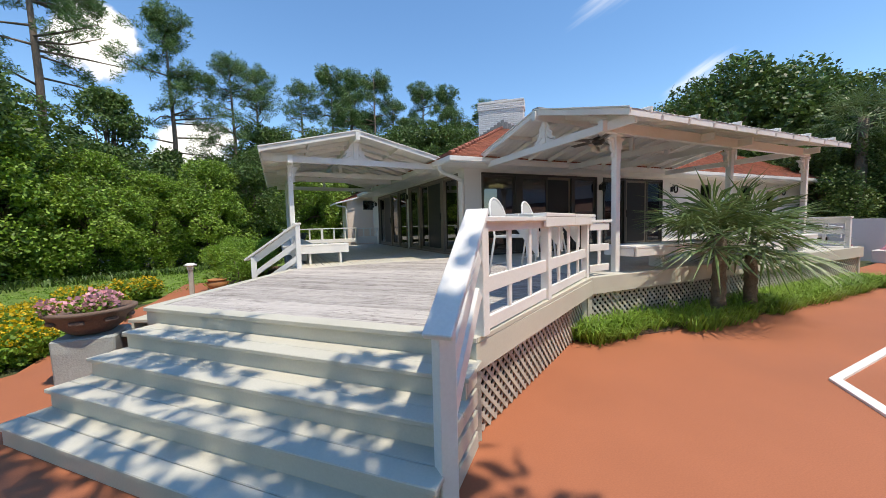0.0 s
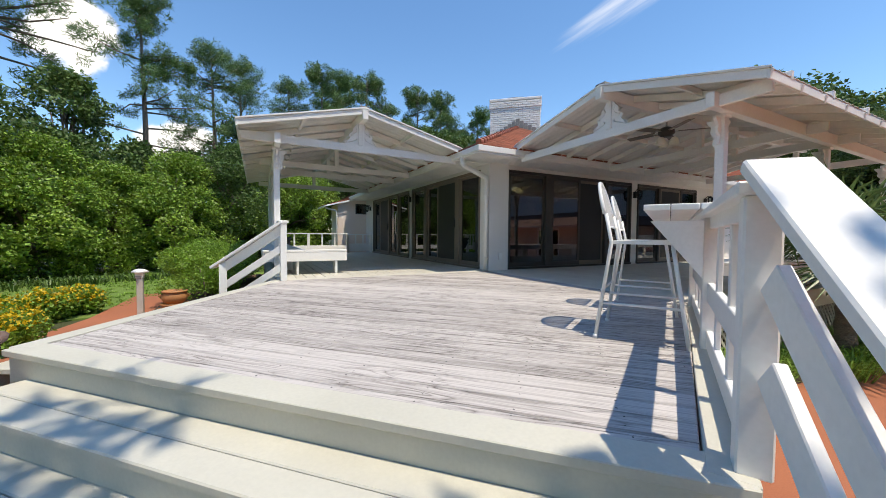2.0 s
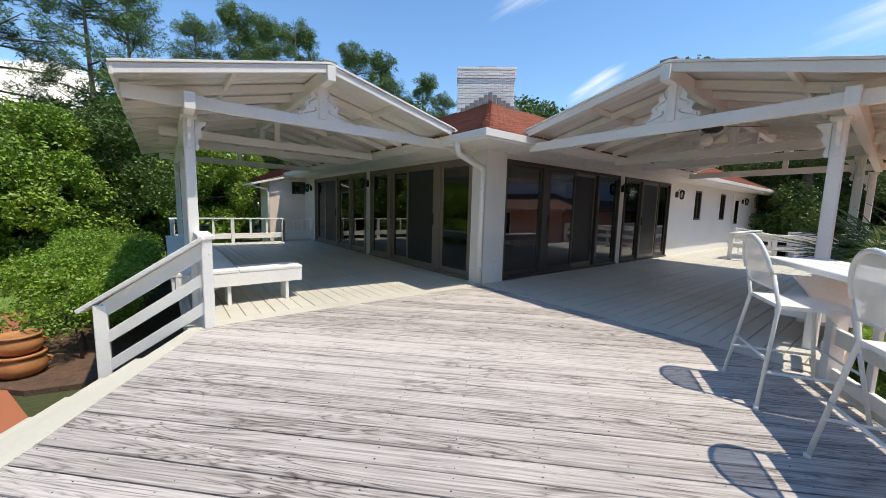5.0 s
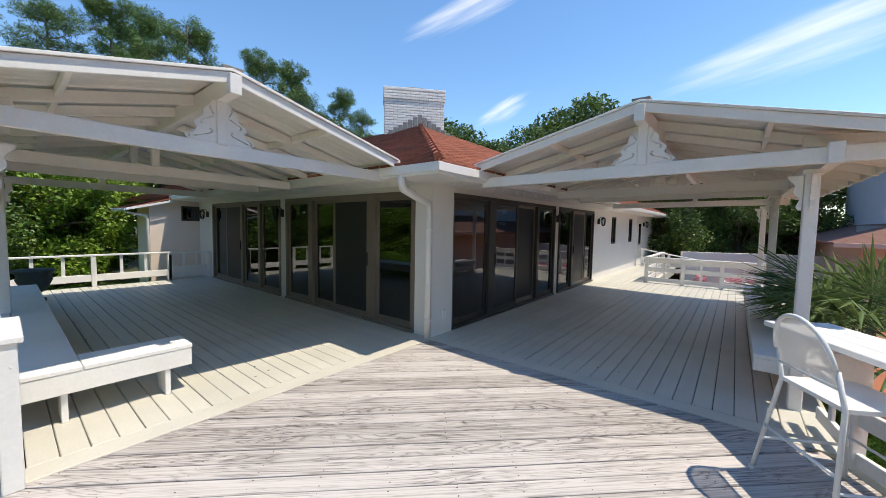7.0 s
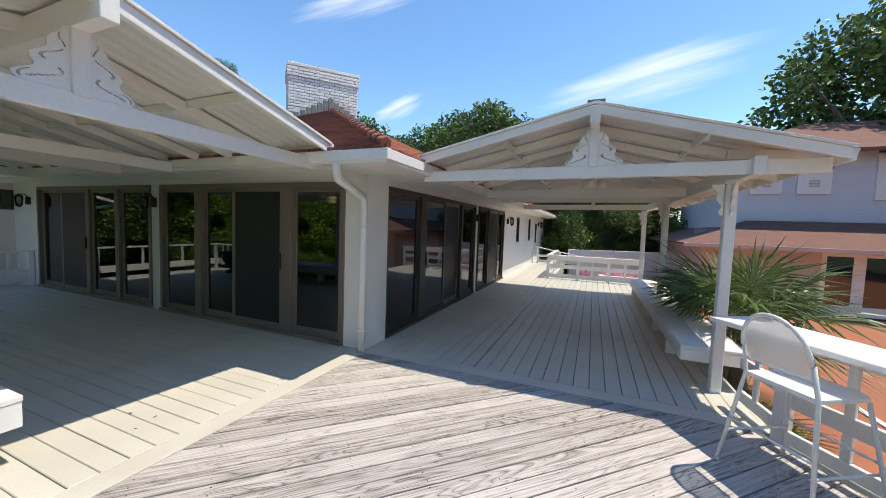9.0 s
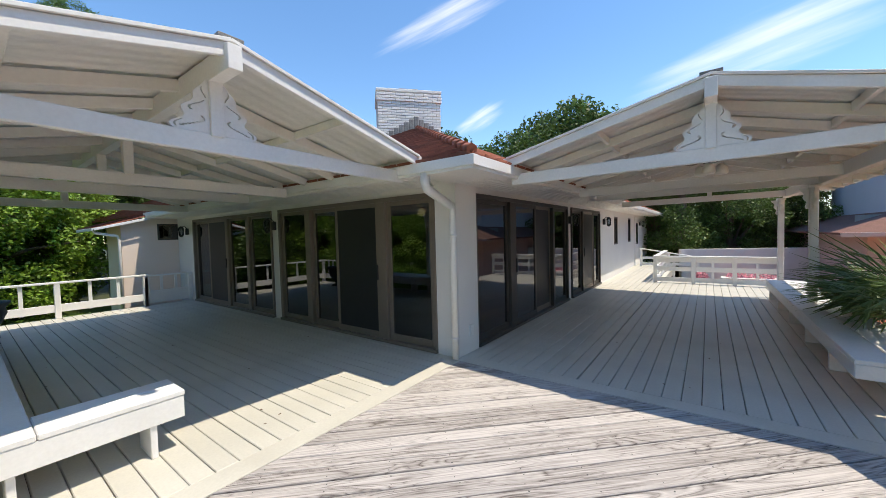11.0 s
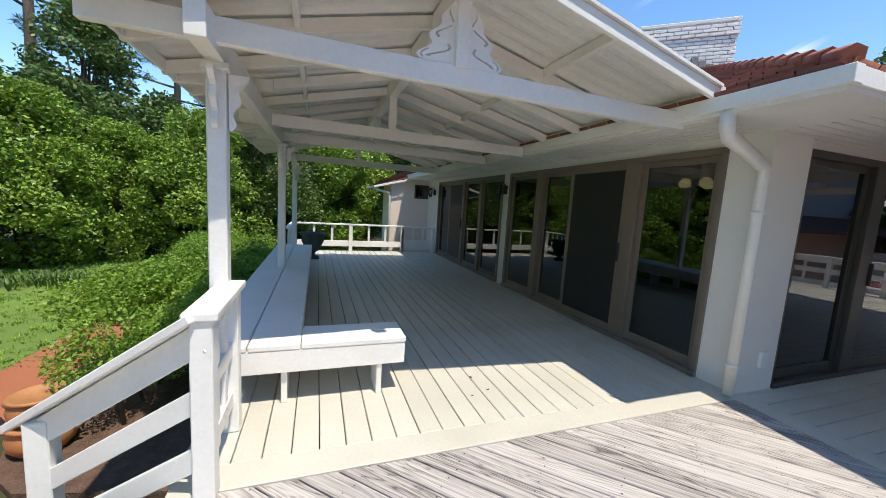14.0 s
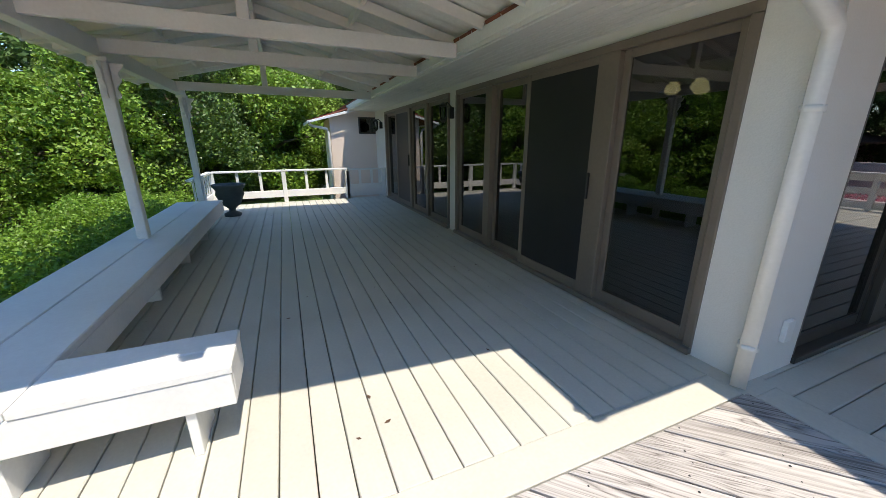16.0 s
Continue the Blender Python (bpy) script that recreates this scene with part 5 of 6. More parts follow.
def palm(name, label, seed, trunk_h, r_trunk, fronds, stalk, reach, at, blades=26, low=-0.6):
    rng = random.Random(seed)
    t = thing(name, label, "palm", at=at)
    bm = bmesh.new()
    rings = []
    for k in range(15):
        f = k / 14
        rings.append((r_trunk * (1.15 - 0.25 * f) * (1.12 if k % 2 else 0.95), -0.05 + (trunk_h + 0.1) * f))
    o = part("trunk", lathe(rings, 10), PALM_BARK, t)
    o.matrix_parent_inverse = Matrix()
    for i in range(fronds):
        verts, faces = [], []
        a = i * 2.39996 + rng.uniform(-0.2, 0.2)
        el = low + (1.25 - low) * (i / fronds) + rng.uniform(-0.1, 0.1)
        if math.sin(a) > 0.1 and trunk_h < 2:
            el = max(el, 0.45)
        d = (math.cos(a) * math.cos(el), math.sin(a) * math.cos(el), math.sin(el))
        fan_leaf(rng, (0, 0, trunk_h), d, stalk * rng.uniform(0.8, 1.15), reach * rng.uniform(0.85, 1.1), blades, verts, faces)
        me = bpy.data.meshes.new("frond")
        me.from_pydata([tuple(v) for v in verts], [], [tuple(dict.fromkeys(f)) for f in faces])
        me.materials.append(PALM)
        o = part("frond", me, PALM, t)
        o.matrix_parent_inverse = Matrix()
    return t


def grass_tufts(name, label, category, centres, rng, n, length, width, material, spread=0.15):
    """Arching strap leaves in tufts: one mesh."""
    verts, faces = [], []
    for cx, cy, z, s in centres:
        for k in range(n):
            a = rng.uniform(0, 2 * math.pi)
            d = Vector((math.cos(a), math.sin(a), 0))
            p = Vector((cx, cy, z)) + d * rng.uniform(0, spread) * s
            L = length * s * rng.uniform(0.6, 1.15)
            out = rng.uniform(0.35, 0.95)
            side_v = Vector((-d.y, d.x, 0)) * width
            a1 = p + d * L * out * 0.4 + Vector((0, 0, L * 0.55))
            a2 = p + d * L * out + Vector((0, 0, L * rng.uniform(0.35, 0.75)))
            o = len(verts)
            verts += [p - side_v, p + side_v, a1 + side_v, a1 - side_v, a2]
            faces += [(o, o + 1, o + 2, o + 3), (o + 3, o + 2, o + 4)]
    me = bpy.data.meshes.new(name)
    me.from_pydata([tuple(v) for v in verts], [], faces)
    me.materials.append(material)
    return tagged(part(name, me, material), label, category, kind="stuff")


def at(x, y, s=1.0, rz=0.0, sz=1.0):
    return Matrix.Translation((x, y, 0)) @ Matrix.Rotation(rz, 4, "Z") @ Matrix.Diagonal((s, s, s * sz, 1))


# the belt of shrubs and small trees behind the lawn
rv = random.Random(11)
shrub_a = broadleaf("shrub_tree", "dense bright green broad-leaved shrub at the wood's edge", "shrub", "wood edge shrubs", 21, 5.0, 2.4, 0.2, 34000, 0.125, LEAF)
shrub_b = broadleaf("shrub_tree", "dense dark green broad-leaved shrub at the wood's edge", "shrub", "wood edge shrubs", 22, 5.6, 2.5, 0.3, 34000, 0.125, LEAF_DARK)
shrub_c = broadleaf("shrub_tree", "tall light green shrub at the wood's edge", "shrub", "wood edge shrubs", 23, 6.2, 2.2, 0.4, 32000, 0.13, LEAF)
back_tree = broadleaf("shrub_tree", "dark green tree deeper in the wood", "tree", "wood edge shrubs", 26, 6.4, 2.6, 0.8, 15000, 0.21, LEAF_DARK)
oak = broadleaf("oak_tree", "large spreading dark green oak tree", "tree", "oaks", 24, 10.0, 4.6, 2.6, 22000, 0.26, LEAF_DARK, 0.32)
oak_b = broadleaf("oak_tree", "tall green broad-leaved tree", "tree", "oaks", 25, 11.0, 3.8, 3.2, 20000, 0.25, LEAF_DARK, 0.28)
belt = [(-20.5, 0.5), (-18.6, 3.4), (-16.6, 5.6), (-14.6, 7.6), (-12.6, 9.4), (-10.8, 10.9), (-9.0, 12.0), (-7.2, 13.2), (-5.2, 14.6), (-3.2, 15.8), (-1.4, 17.2)]
protos = [shrub_a, shrub_b, shrub_c]
scales = (1.05, 1.0, 0.95, 0.8, 0.85, 0.72, 0.7, 0.75, 0.85, 0.9, 0.9)
for i, (x, y) in enumerate(belt):
    pr = protos[(0, 1, 1, 2, 0, 0, 2, 0, 1, 0, 2)[i]]
    m = at(x, y, scales[i] * (1.15 if i < 4 else 1.0), rv.uniform(0, 6.2))
    if i in (0, 1, 3):
        pr.matrix_basis = m
    else:
        copy_thing(pr, m)
for i, (x, y) in enumerate(belt):
    m = at(x - 2.4, y + 2.6, 1.2 if i < 4 else 0.72, rv.uniform(0, 6.2))
    if i:
        copy_thing(back_tree, m)
    else:
        back_tree.matrix_basis = m
oak.matrix_basis = at(20.5, 5.0, 1.0, 0.3)
# copies at y <= -20 and (-24, -9) stay unseen, added for reflections in the glass
for x, y, s in ((25.0, 4.0, 1.0), (18.4, -14.6, 1.2), (24, 9, 1.0), (-24, 3, 1.1), (16, 21, 0.9), (10.5, 24, 1.0), (20, 15, 1.0), (-3, -24, 1.0), (9, -24, 1.1), (-14, -20, 1.1), (-24, -9, 1.1)):
    copy_thing(oak, at(x, y, s, rv.uniform(0, 6.2)))
oak_b.matrix_basis = at(8.6, 20.0, 0.85, 1.3)
# here too the copies at y <= -20 are unseen, only for the reflections
for x, y, s in ((3.5, 24, 0.95), (-1.0, 22, 0.9), (-4.5, 21, 0.9), (12.5, 17.5, 0.85), (17, 10, 0.82), (29, 4, 1.0), (18.5, -16, 1.0), (-9, -22, 1.0), (3, -26, 1.1)):
    copy_thing(oak_b, at(x, y, s, rv.uniform(0, 6.2)))
for x, y, s in ((18.5, -1.2, 0.75), (19.0, 1.0, 0.8), (18.5, -3.4, 0.7), (20, -5.5, 0.75), (21.5, 2.8, 0.9), (17.6, -0.4, 0.8), (22.5, -2.4, 1.15), (22.8, -5.2, 1.2), (22.5, 0.4, 1.2)):
    copy_thing(shrub_b, at(x, y, s, rv.uniform(0, 6.2)))
pa = pine("tall slash pine with a bare trunk and tufted boughs", 31, 14.0, 26000)
pb = pine("slender tall slash pine with sparse boughs", 32, 13.0, 16000)
pa.matrix_basis = at(-9.3, 17.6, 1.0, 0.5)
pb.matrix_basis = at(-6.3, 19.0, 0.95, 1.5)
for pr, x, y, s in ((pa, -16.8, 22.5, 1.6), (pa, -20.5, 21.0, 1.3), (pb, -5.0, 22.0, 1.05), (pa, 0.6, 25.0, 1.08), (pa, 4.6, 25.6, 1.12), (pb, 2.8, 27.5, 1.15), (pa, 8.6, 24.0, 1.05), (pb, 6.6, 27.0, 1.12), (pb, 11.0, 22.5, 0.98),
                    (pa, 13.2, 21.0, 0.9), (pb, -1.6, 27.0, 1.15), (pa, 12.0, 26.0, 1.1), (pb, 16.0, 22.0, 0.95), (pa, 3.4, 31.0, 1.25)):
    copy_thing(pr, at(x, y, s, rv.uniform(0, 6.2)))
for x, y, s in ((1.6, 21.5, 0.92), (5.6, 21.0, 0.98), (-1.8, 20.0, 0.8), (10.4, 19.0, 0.95), ):
    copy_thing(oak_b, at(x, y, s, rv.uniform(0, 6.2)))
copy_thing(shrub_b, at(-14.6, 9.2, 1.3, 0.8))
vine = broadleaf("vine_covered_tree", "dead tree wrapped in a dark ragged mass of vines", "tree", "", 28, 8.6, 1.75, 4.9, 9000, 0.17, LEAF_DARK, 0.17)
vine.matrix_basis = at(-11.9, 16.6, 1.0, 0.9)
# the tree behind the steps whose boughs shade them
shade = broadleaf("oak_tree", "tall airy oak whose boughs shade the steps", "tree", "oaks", 27, 12.0, 2.75, 7.2, 10500, 0.22, LEAF, 0.2)
shade.matrix_basis = at(-4.1, -10.0, 1.0, 0.4)

# hedge along the left porch
rngh = np.random.default_rng(41)
blobs = []
for k in range(120):
    x = rngh.uniform(-5.75, -4.45)
    y = (2.45 if x < -5.2 else 2.0) + 6.2 * rngh.uniform()
    blobs.append((x, y, 0.3 + 0.78 * rngh.uniform() ** 0.7, rngh.uniform(0.26, 0.36)))
hd = thing("hedge", "clipped bright green hedge along the porch", "hedge", at=(-5.0, 4.5, 0))
v, f = leaves(crown_points(rngh, blobs, 95000), 0.045, rngh, 0.0, 0.6)
part("foliage", raw("foliage", v, f, LEAF_HEDGE), LEAF_HEDGE, hd)
bm = bmesh.new()
for k in range(16):
    y = 2.0 + 0.4 * k
    tube([(-5.0, y, -0.02), (-5.0 + rngh.uniform(-0.3, 0.3), y + rngh.uniform(-0.2, 0.2), 0.8)], [0.02, 0.008], 5, bm)
part("stems", bm, BARK, hd)

# ---- garden things ----
rg = random.Random(77)
# strap-leaved border along the right porch
cs = []
for k in range(330):
    x = -0.5 + 8.9 * rg.random()
    back, frontl = -4.08, (-4.40 if x < 1.2 else -4.72)
    if 1.45 < x < 2.2 and rg.random() < 0.7:
        continue
    cs.append((x, rg.uniform(frontl, back), 0.0, rg.uniform(0.8, 1.15)))
grass_tufts("border_grass", "strap-leaved bright green border grass along the deck", "border grass", cs, rg, 42, 0.37, 0.007, BLADE, 0.14)
# fan palm beside the porch
palm("fan_palm", "bushy fan palm with stiff pleated green leaves", 5, 1.3, 0.09, 19, 0.55, 1.0, (2.15, -4.45, 0), 26, -0.45)
palm("fan_palm", "bushy fan palm with stiff pleated green leaves", 9, 1.15, 0.085, 13, 0.5, 0.9, (2.95, -4.5, 0), 24, -0.4)
palm("cabbage_palm", "tall cabbage palm with a rough trunk and shaggy crown", 6, 5.4, 0.17, 34, 0.9, 0.95, (17.2, -1.5, 0), 18, -0.9)
palm("cabbage_palm", "cabbage palm rising from the shrubs", 8, 4.2, 0.15, 26, 0.8, 0.9, (-7.2, 14.9, 0), 16, -0.9)


# yellow-flowering beds
def flower_bed(name, label, blobs, n_leaf, n_flower, seed, petal, leafsize=0.07):
    rng = np.random.default_rng(seed)
    b = thing(name, label, "flower bed", at=blobs[0][:2] + (0,))
    v, f = leaves(crown_points(rng, blobs, n_leaf), leafsize, rng, 0.0, 0.6)
    part("foliage", raw("foliage", v, f, LEAF_HEDGE), LEAF_HEDGE, b)
    p = crown_points(rng, [(x, y, z + 0.05, r) for x, y, z, r in blobs], n_flower)
    p = p[p[:, 2] > np.percentile(p[:, 2], 45)]
    v, f = leaves(p, 0.042, rng, -0.4, 1.0)
    v2, f2 = leaves(p + rng.normal(size=p.shape) * 0.012, 0.035, rng, -0.4, 1.0)
    part("blossom", raw("blossom", np.concatenate([v, v2]), np.concatenate([f, f2 + len(v)]), petal), petal, b)


rr = random.Random(3)
flower_bed("flower_bed", "low mounded bed of yellow flowering shrubs", [(-7.6 + rr.uniform(-0.75, 0.7), 0.2 + rr.uniform(-1.9, 3.0), rr.uniform(0.1, 0.3), rr.uniform(0.2, 0.32)) for _ in range(46)], 20000, 7500, 51, YELLOW)
flower_bed("flower_bed", "low mound of yellow flowering groundcover", [(-8.0 + rr.uniform(-0.7, 0.7), -2.6 + rr.uniform(-0.8, 0.6), rr.uniform(0.05, 0.2), rr.uniform(0.16, 0.26)) for _ in range(22)], 8000, 2800, 52, YELLOW)
# tall weeds under the shrubs
cs = [(-17 + 17.5 * (k / 160) + rg.uniform(-0.5, 0.5), 4.2 + 9.3 * (k / 160) + rg.uniform(-0.7, 0.7), -0.03, rg.uniform(0.7, 1.5)) for k in range(160)]
grass_tufts("undergrowth", "tall green undergrowth along the wood's edge", "undergrowth", cs, rg, 18, 0.32, 0.016, LEAF_DARK, 0.35)
# lawn blades in the part nearest the path
cs = []
for k in range(2600):
    x, y = rg.uniform(-11, -4.3), rg.uniform(-1, 13)
    if x > -8.3 and y < 3.6 or x > -6.4 and y < 9.1:
        continue
    cs.append((x, y, -0.02, rg.uniform(0.6, 1.2)))
grass_tufts("lawn_grass", "short mown lawn grass", "grass", cs, rg, 14, 0.07, 0.006, BLADE, 0.12)

# planter bowl on its block
pl = thing("pedestal", "rough grey painted masonry block carrying a planter", "pedestal", at=(-6.05, -2.6, 0))
bm = cube(-6.32, -2.86, 0, -5.80, -2.34, 0.52, 0.02)
bmesh.ops.subdivide_edges(bm, edges=bm.edges[:], cuts=3, use_grid_fill=True)
for v in bm.verts:
    v.co += noise.noise_vector(v.co * 4) * 0.014
part("block", bm, GREY_BLOCK, pl)
bowl = thing("planter_bowl", "wide brown clay bowl with relief, full of flowers", "planter", at=(-6.06, -2.6, 0.535))
part("bowl", lathe([(0.17, 0.53), (0.2, 0.55), (0.3, 0.65), (0.37, 0.75), (0.39, 0.76), (0.395, 0.79), (0.36, 0.80), (0.34, 0.77), (0.25, 0.74)], 28, None, -6.06, -2.6), BOWL, bowl)
for k in range(8):
    a = 2 * math.pi * k / 8
    m = Matrix.Translation((-6.06 + 0.335 * math.cos(a), -2.6 + 0.335 * math.sin(a), 0.69)) @ Matrix.Rotation(a, 4, "Z")
    part("relief", cube(-0.02, -0.06, -0.02, 0.025, 0.06, 0.02, 0.008, m), BOWL, bowl)
rng = np.random.default_rng(61)
blobs = [(-6.06 + rr.uniform(-0.27, 0.27), -2.6 + rr.uniform(-0.27, 0.27), 0.8 + rr.uniform(0, 0.06), 0.08) for _ in range(16)]
v, f = leaves(crown_points(rng, blobs, 900), 0.05, rng, -0.3, 0.6)
part("foliage", raw("foliage", v, f, LEAF), LEAF, bowl)
p = crown_points(rng, [(x, y, z + 0.03, r) for x, y, z, r in blobs], 700)
v, f = leaves(p, 0.045, rng, -0.3, 0.95)
part("blossom", raw("blossom", v, f, PINK), PINK, bowl)

# bollard lamp and stacked pots
bo = thing("bollard_lamp", "weathered square wooden bollard lamp with a capped top", "bollard", at=(-5.99, 1.98, 0))
part("post", cube(-6.035, 1.935, 0, -5.945, 2.025, 0.72, 0.006), LATTICE, bo)
part("collar", cube(-6.05, 1.92, 0.72, -5.93, 2.04, 0.76, 0.006), LATTICE, bo)
part("lens", cube(-6.05, 1.92, 0.76, -5.93, 2.04, 0.81, 0.004), AMBER, bo)
part("cap", lathe([(0.125, 0.81), (0.125, 0.835), (0.075, 0.87), (0.02, 0.88)], 4, None, -5.99, 1.98), WHITE, bo)


def round_pot(cx, cy, z, r, h, label):
    p = thing("terracotta_pot", label, "pot", "stacked pots", at=(cx, cy, z))
    part("body", lathe([(r * 0.7, z), (r * 0.95, z + h * 0.25), (r, z + h * 0.5), (r * 0.9, z + h * 0.78), (r * 0.86, z + h * 0.85)], 24, None, cx, cy), POT, p)
    part("rim", lathe([(r * 0.86, z + h * 0.85), (r * 0.99, z + h * 0.88), (r * 0.99, z + h), (r * 0.86, z + h), (r * 0.8, z + h * 0.9)], 24, None, cx, cy), POT, p)
    for s in (-1, 1):
        part("handle", tube([(cx + s * r * 0.95, cy, z + h * 0.7), (cx + s * r * 1.15, cy, z + h * 0.62), (cx + s * r * 0.98, cy, z + h * 0.45)], 0.015, 6), POT, p)


round_pot(-5.47, 1.80, 0.012, 0.215, 0.26, "broad round terracotta pot with a second pot stacked on it")
round_pot(-5.47, 1.80, 0.273, 0.195, 0.22, "terracotta bowl stacked on a broader pot")

# urn on the porch
ur = thing("urn", "dark green stone urn on the porch deck", "urn", at=(-3.42, 7.0, DECK))
part("body", lathe([(0.15, DECK), (0.15, DECK + 0.05), (0.06, DECK + 0.09), (0.06, DECK + 0.14), (0.17, DECK + 0.24), (0.25, DECK + 0.42), (0.23, DECK + 0.5), (0.29, DECK + 0.58), (0.29, DECK + 0.61), (0.23, DECK + 0.6), (0.2, DECK + 0.52)], 24, None, -3.42, 7.0), mat("dark_stone_glaze", (0.09, 0.10, 0.09), 0.7, vary=0.2, scale=9, fine=60, bump=0.4), ur)

# white painted kerb lines on the paving
setting("kerb", prism([(0.66, -6.22), (-1.76, -8.54), (-1.69, -8.61), (0.73, -6.29), (6.0, -6.06), (6.0, -5.97)], -0.02, 0.025), WHITE, "white painted low kerb on the terracotta paving", "kerb")
# low garden wall at the far side
setting("garden_wall", prism([(14.4, -1.6), (14.6, -1.5), (16.6, -6.3), (16.4, -6.4)], -0.3, 1.45), STUCCO, "low white rendered garden wall", "wall")
blk = thing("planter_box", "long low white rendered planter box with flowers", "planter", at=(14.0, -3.4, 0))
part("box", cube(13.6, -4.6, 0, 14.1, -2.9, 0.42, 0.02), STUCCO, blk)
rng = np.random.default_rng(63)
v, f = leaves(crown_points(rng, [(13.85, -4.4 + 0.2 * i, 0.46, 0.13) for i in range(7)], 700), 0.07, rng, -0.2, 0.7)
part("blossom", raw("blossom", v, f, PINK), PINK, blk)
pot = thing("flower_pot", "pale pot of pink flowers by the garden wall", "pot", at=(13.6, -2.3, 0))
part("body", lathe([(0.14, 0), (0.2, 0.3), (0.21, 0.33), (0.17, 0.32)], 16, None, 13.6, -2.3), STUCCO, pot)
v, f = leaves(crown_points(rng, [(13.6, -2.3, 0.42, 0.2)], 500), 0.07, rng, -0.2, 0.8)
part("blossom", raw("blossom", v, f, PINK), PINK, pot)

# ceiling lamp inside, seen through the glass
cl = thing("ceiling_lamp", "indoor ceiling lamp with three amber glass shades", "lamp", at=(2.45, 2.3, 3.0))
part("rod", tube([(2.45, 2.3, 3.0), (2.45, 2.3, 2.8)], 0.015, 6), CHROME, cl)
GLOW = mat("lit_amber_glass", (0.9, 0.6, 0.25), 0.4, bump=0)
GLOW.node_tree.nodes["Principled BSDF"].inputs["Emission Color"].default_value = (1.0, 0.72, 0.32, 1)
GLOW.node_tree.nodes["Principled BSDF"].inputs["Emission Strength"].default_value = 1.6
for k in range(3):
    a = 2 * math.pi * k / 3
    part("shade", lathe([(0.04, 2.90), (0.085, 2.85), (0.095, 2.79), (0.05, 2.75)], 12, None, 2.45 + 0.2 * math.cos(a), 2.3 + 0.2 * math.sin(a)), GLOW, cl)
    part("arm", tube([(2.45, 2.3, 2.8), (2.45 + 0.2 * math.cos(a), 2.3 + 0.2 * math.sin(a), 2.8)], 0.01, 6), CHROME, cl)


# ---- the neighbouring two-storey house ----
nb = thing("house", "two-storey house, pale blue siding above pink stucco", "house", at=(11.1, -10, 0))
part("ground_floor_wall", box(box(box(box(bmesh.new(), 11.1, -9.15, 0, 11.3, -6.0, 2.2), 11.1, -10.05, 2.0, 11.3, -9.15, 2.2), 11.1, -16, 0, 11.3, -10.95, 2.2), 11.1, -10.95, 2.0, 11.3, -10.05, 2.2), PINK_WALL, nb)
part("side_wall", cube(11.3, -6.2, 0, 20, -6.0, 2.2), PINK_WALL, nb)
for y0 in (-10.05, -10.95):
    d = part("french_door", box(box(box(box(bmesh.new(), 11.14, y0, 0.05, 11.2, y0 + 0.14, 2.0), 11.14, y0 + 0.76, 0.05, 11.2, y0 + 0.9, 2.0), 11.14, y0 + 0.14, 0.05, 11.2, y0 + 0.76, 0.35), 11.14, y0 + 0.14, 1.85, 11.2, y0 + 0.76, 2.0), WHITE, nb, "white framed glazed door")
    part("pane", cube(11.165, y0 + 0.14, 0.35, 11.175, y0 + 0.76, 1.85), GLASS, d)
part("room_back", cube(13.0, -16, 0, 13.1, -6.2, 2.6), ROOM, nb)
bm = bmesh.new()
a = [(10.4, -5.4, 2.1), (10.4, -16, 2.1), (12.75, -16, 2.95), (12.75, -7.7, 2.95)]
b = [(10.4, -5.4, 2.1), (12.75, -7.7, 2.95), (20, -7.7, 2.95), (20, -5.4, 2.1)]
for quad in (a, b):
    up_v = [bm.verts.new(p) for p in quad]
    lo_v = [bm.verts.new((p[0], p[1], p[2] - 0.06)) for p in quad]
    bm.faces.new(up_v), bm.faces.new(lo_v[::-1])
    for i in range(4):
        j = (i + 1) % 4
        bm.faces.new((up_v[i], up_v[j], lo_v[j], lo_v[i]))
lower = part("lower_roof", bm, BROWN_ROOF, nb, "brown shingled lower roof")
part("lower_fascia", cube(10.34, -16, 1.98, 10.4, -5.35, 2.1, 0.004), PINK_WALL, nb)
part("lower_soffit", cube(10.4, -16, 2.0, 11.1, -5.4, 2.03), PINK_WALL, nb)
part("upper_wall", cube(12.78, -18, 2.6, 12.95, -7.0, 5.5), SIDING, nb)
part("upper_side_wall", cube(12.95, -7.15, 2.6, 20, -7.0, 5.5), SIDING, nb)
sid = finish("clapboard", box(bmesh.new(), -0.012, -5.5, -0.075, 0.012, 5.5, 0.075), SIDING)
for k in range(16):
    o = part("clapboard", sid, SIDING, nb)
    o.matrix_parent_inverse = nb.matrix_basis.inverted()
    o.matrix_basis = Matrix.Translation((12.765, -12.5, 3.05 + 0.145 * k)) @ Matrix.Rotation(radians(-5), 4, "Y")
for y0, y1, z0, z1 in ((-8.6, -7.7, 3.9, 4.7), (-9.9, -9.0, 3.9, 4.7), (-12.6, -11.0, 3.7, 5.2)):
    w = part("shutter", cube(12.66, y0, z0, 12.74, y1, z1, 0.006), WHITE, nb, "closed white panel shutter")
    for k in range(5):
        part("slat", cube(12.645, (y0 + y1) / 2 - 0.14, z0 + 0.25 + 0.05 * k, 12.661, (y0 + y1) / 2 + 0.14, z0 + 0.275 + 0.05 * k), LATTICE, w)
    part("window_head", cube(12.65, y0, z1 + 0.05, 12.74, y1, z1 + 0.2, 0.004), DARK_FRAME, nb)
bm = bmesh.new()
quad = [(12.2, -6.5, 5.35), (12.2, -18, 5.35), (16.5, -18, 7.2), (16.5, -10.5, 7.2)]
quad2 = [(12.2, -6.5, 5.35), (16.5, -10.5, 7.2), (21, -6.5, 5.35)]
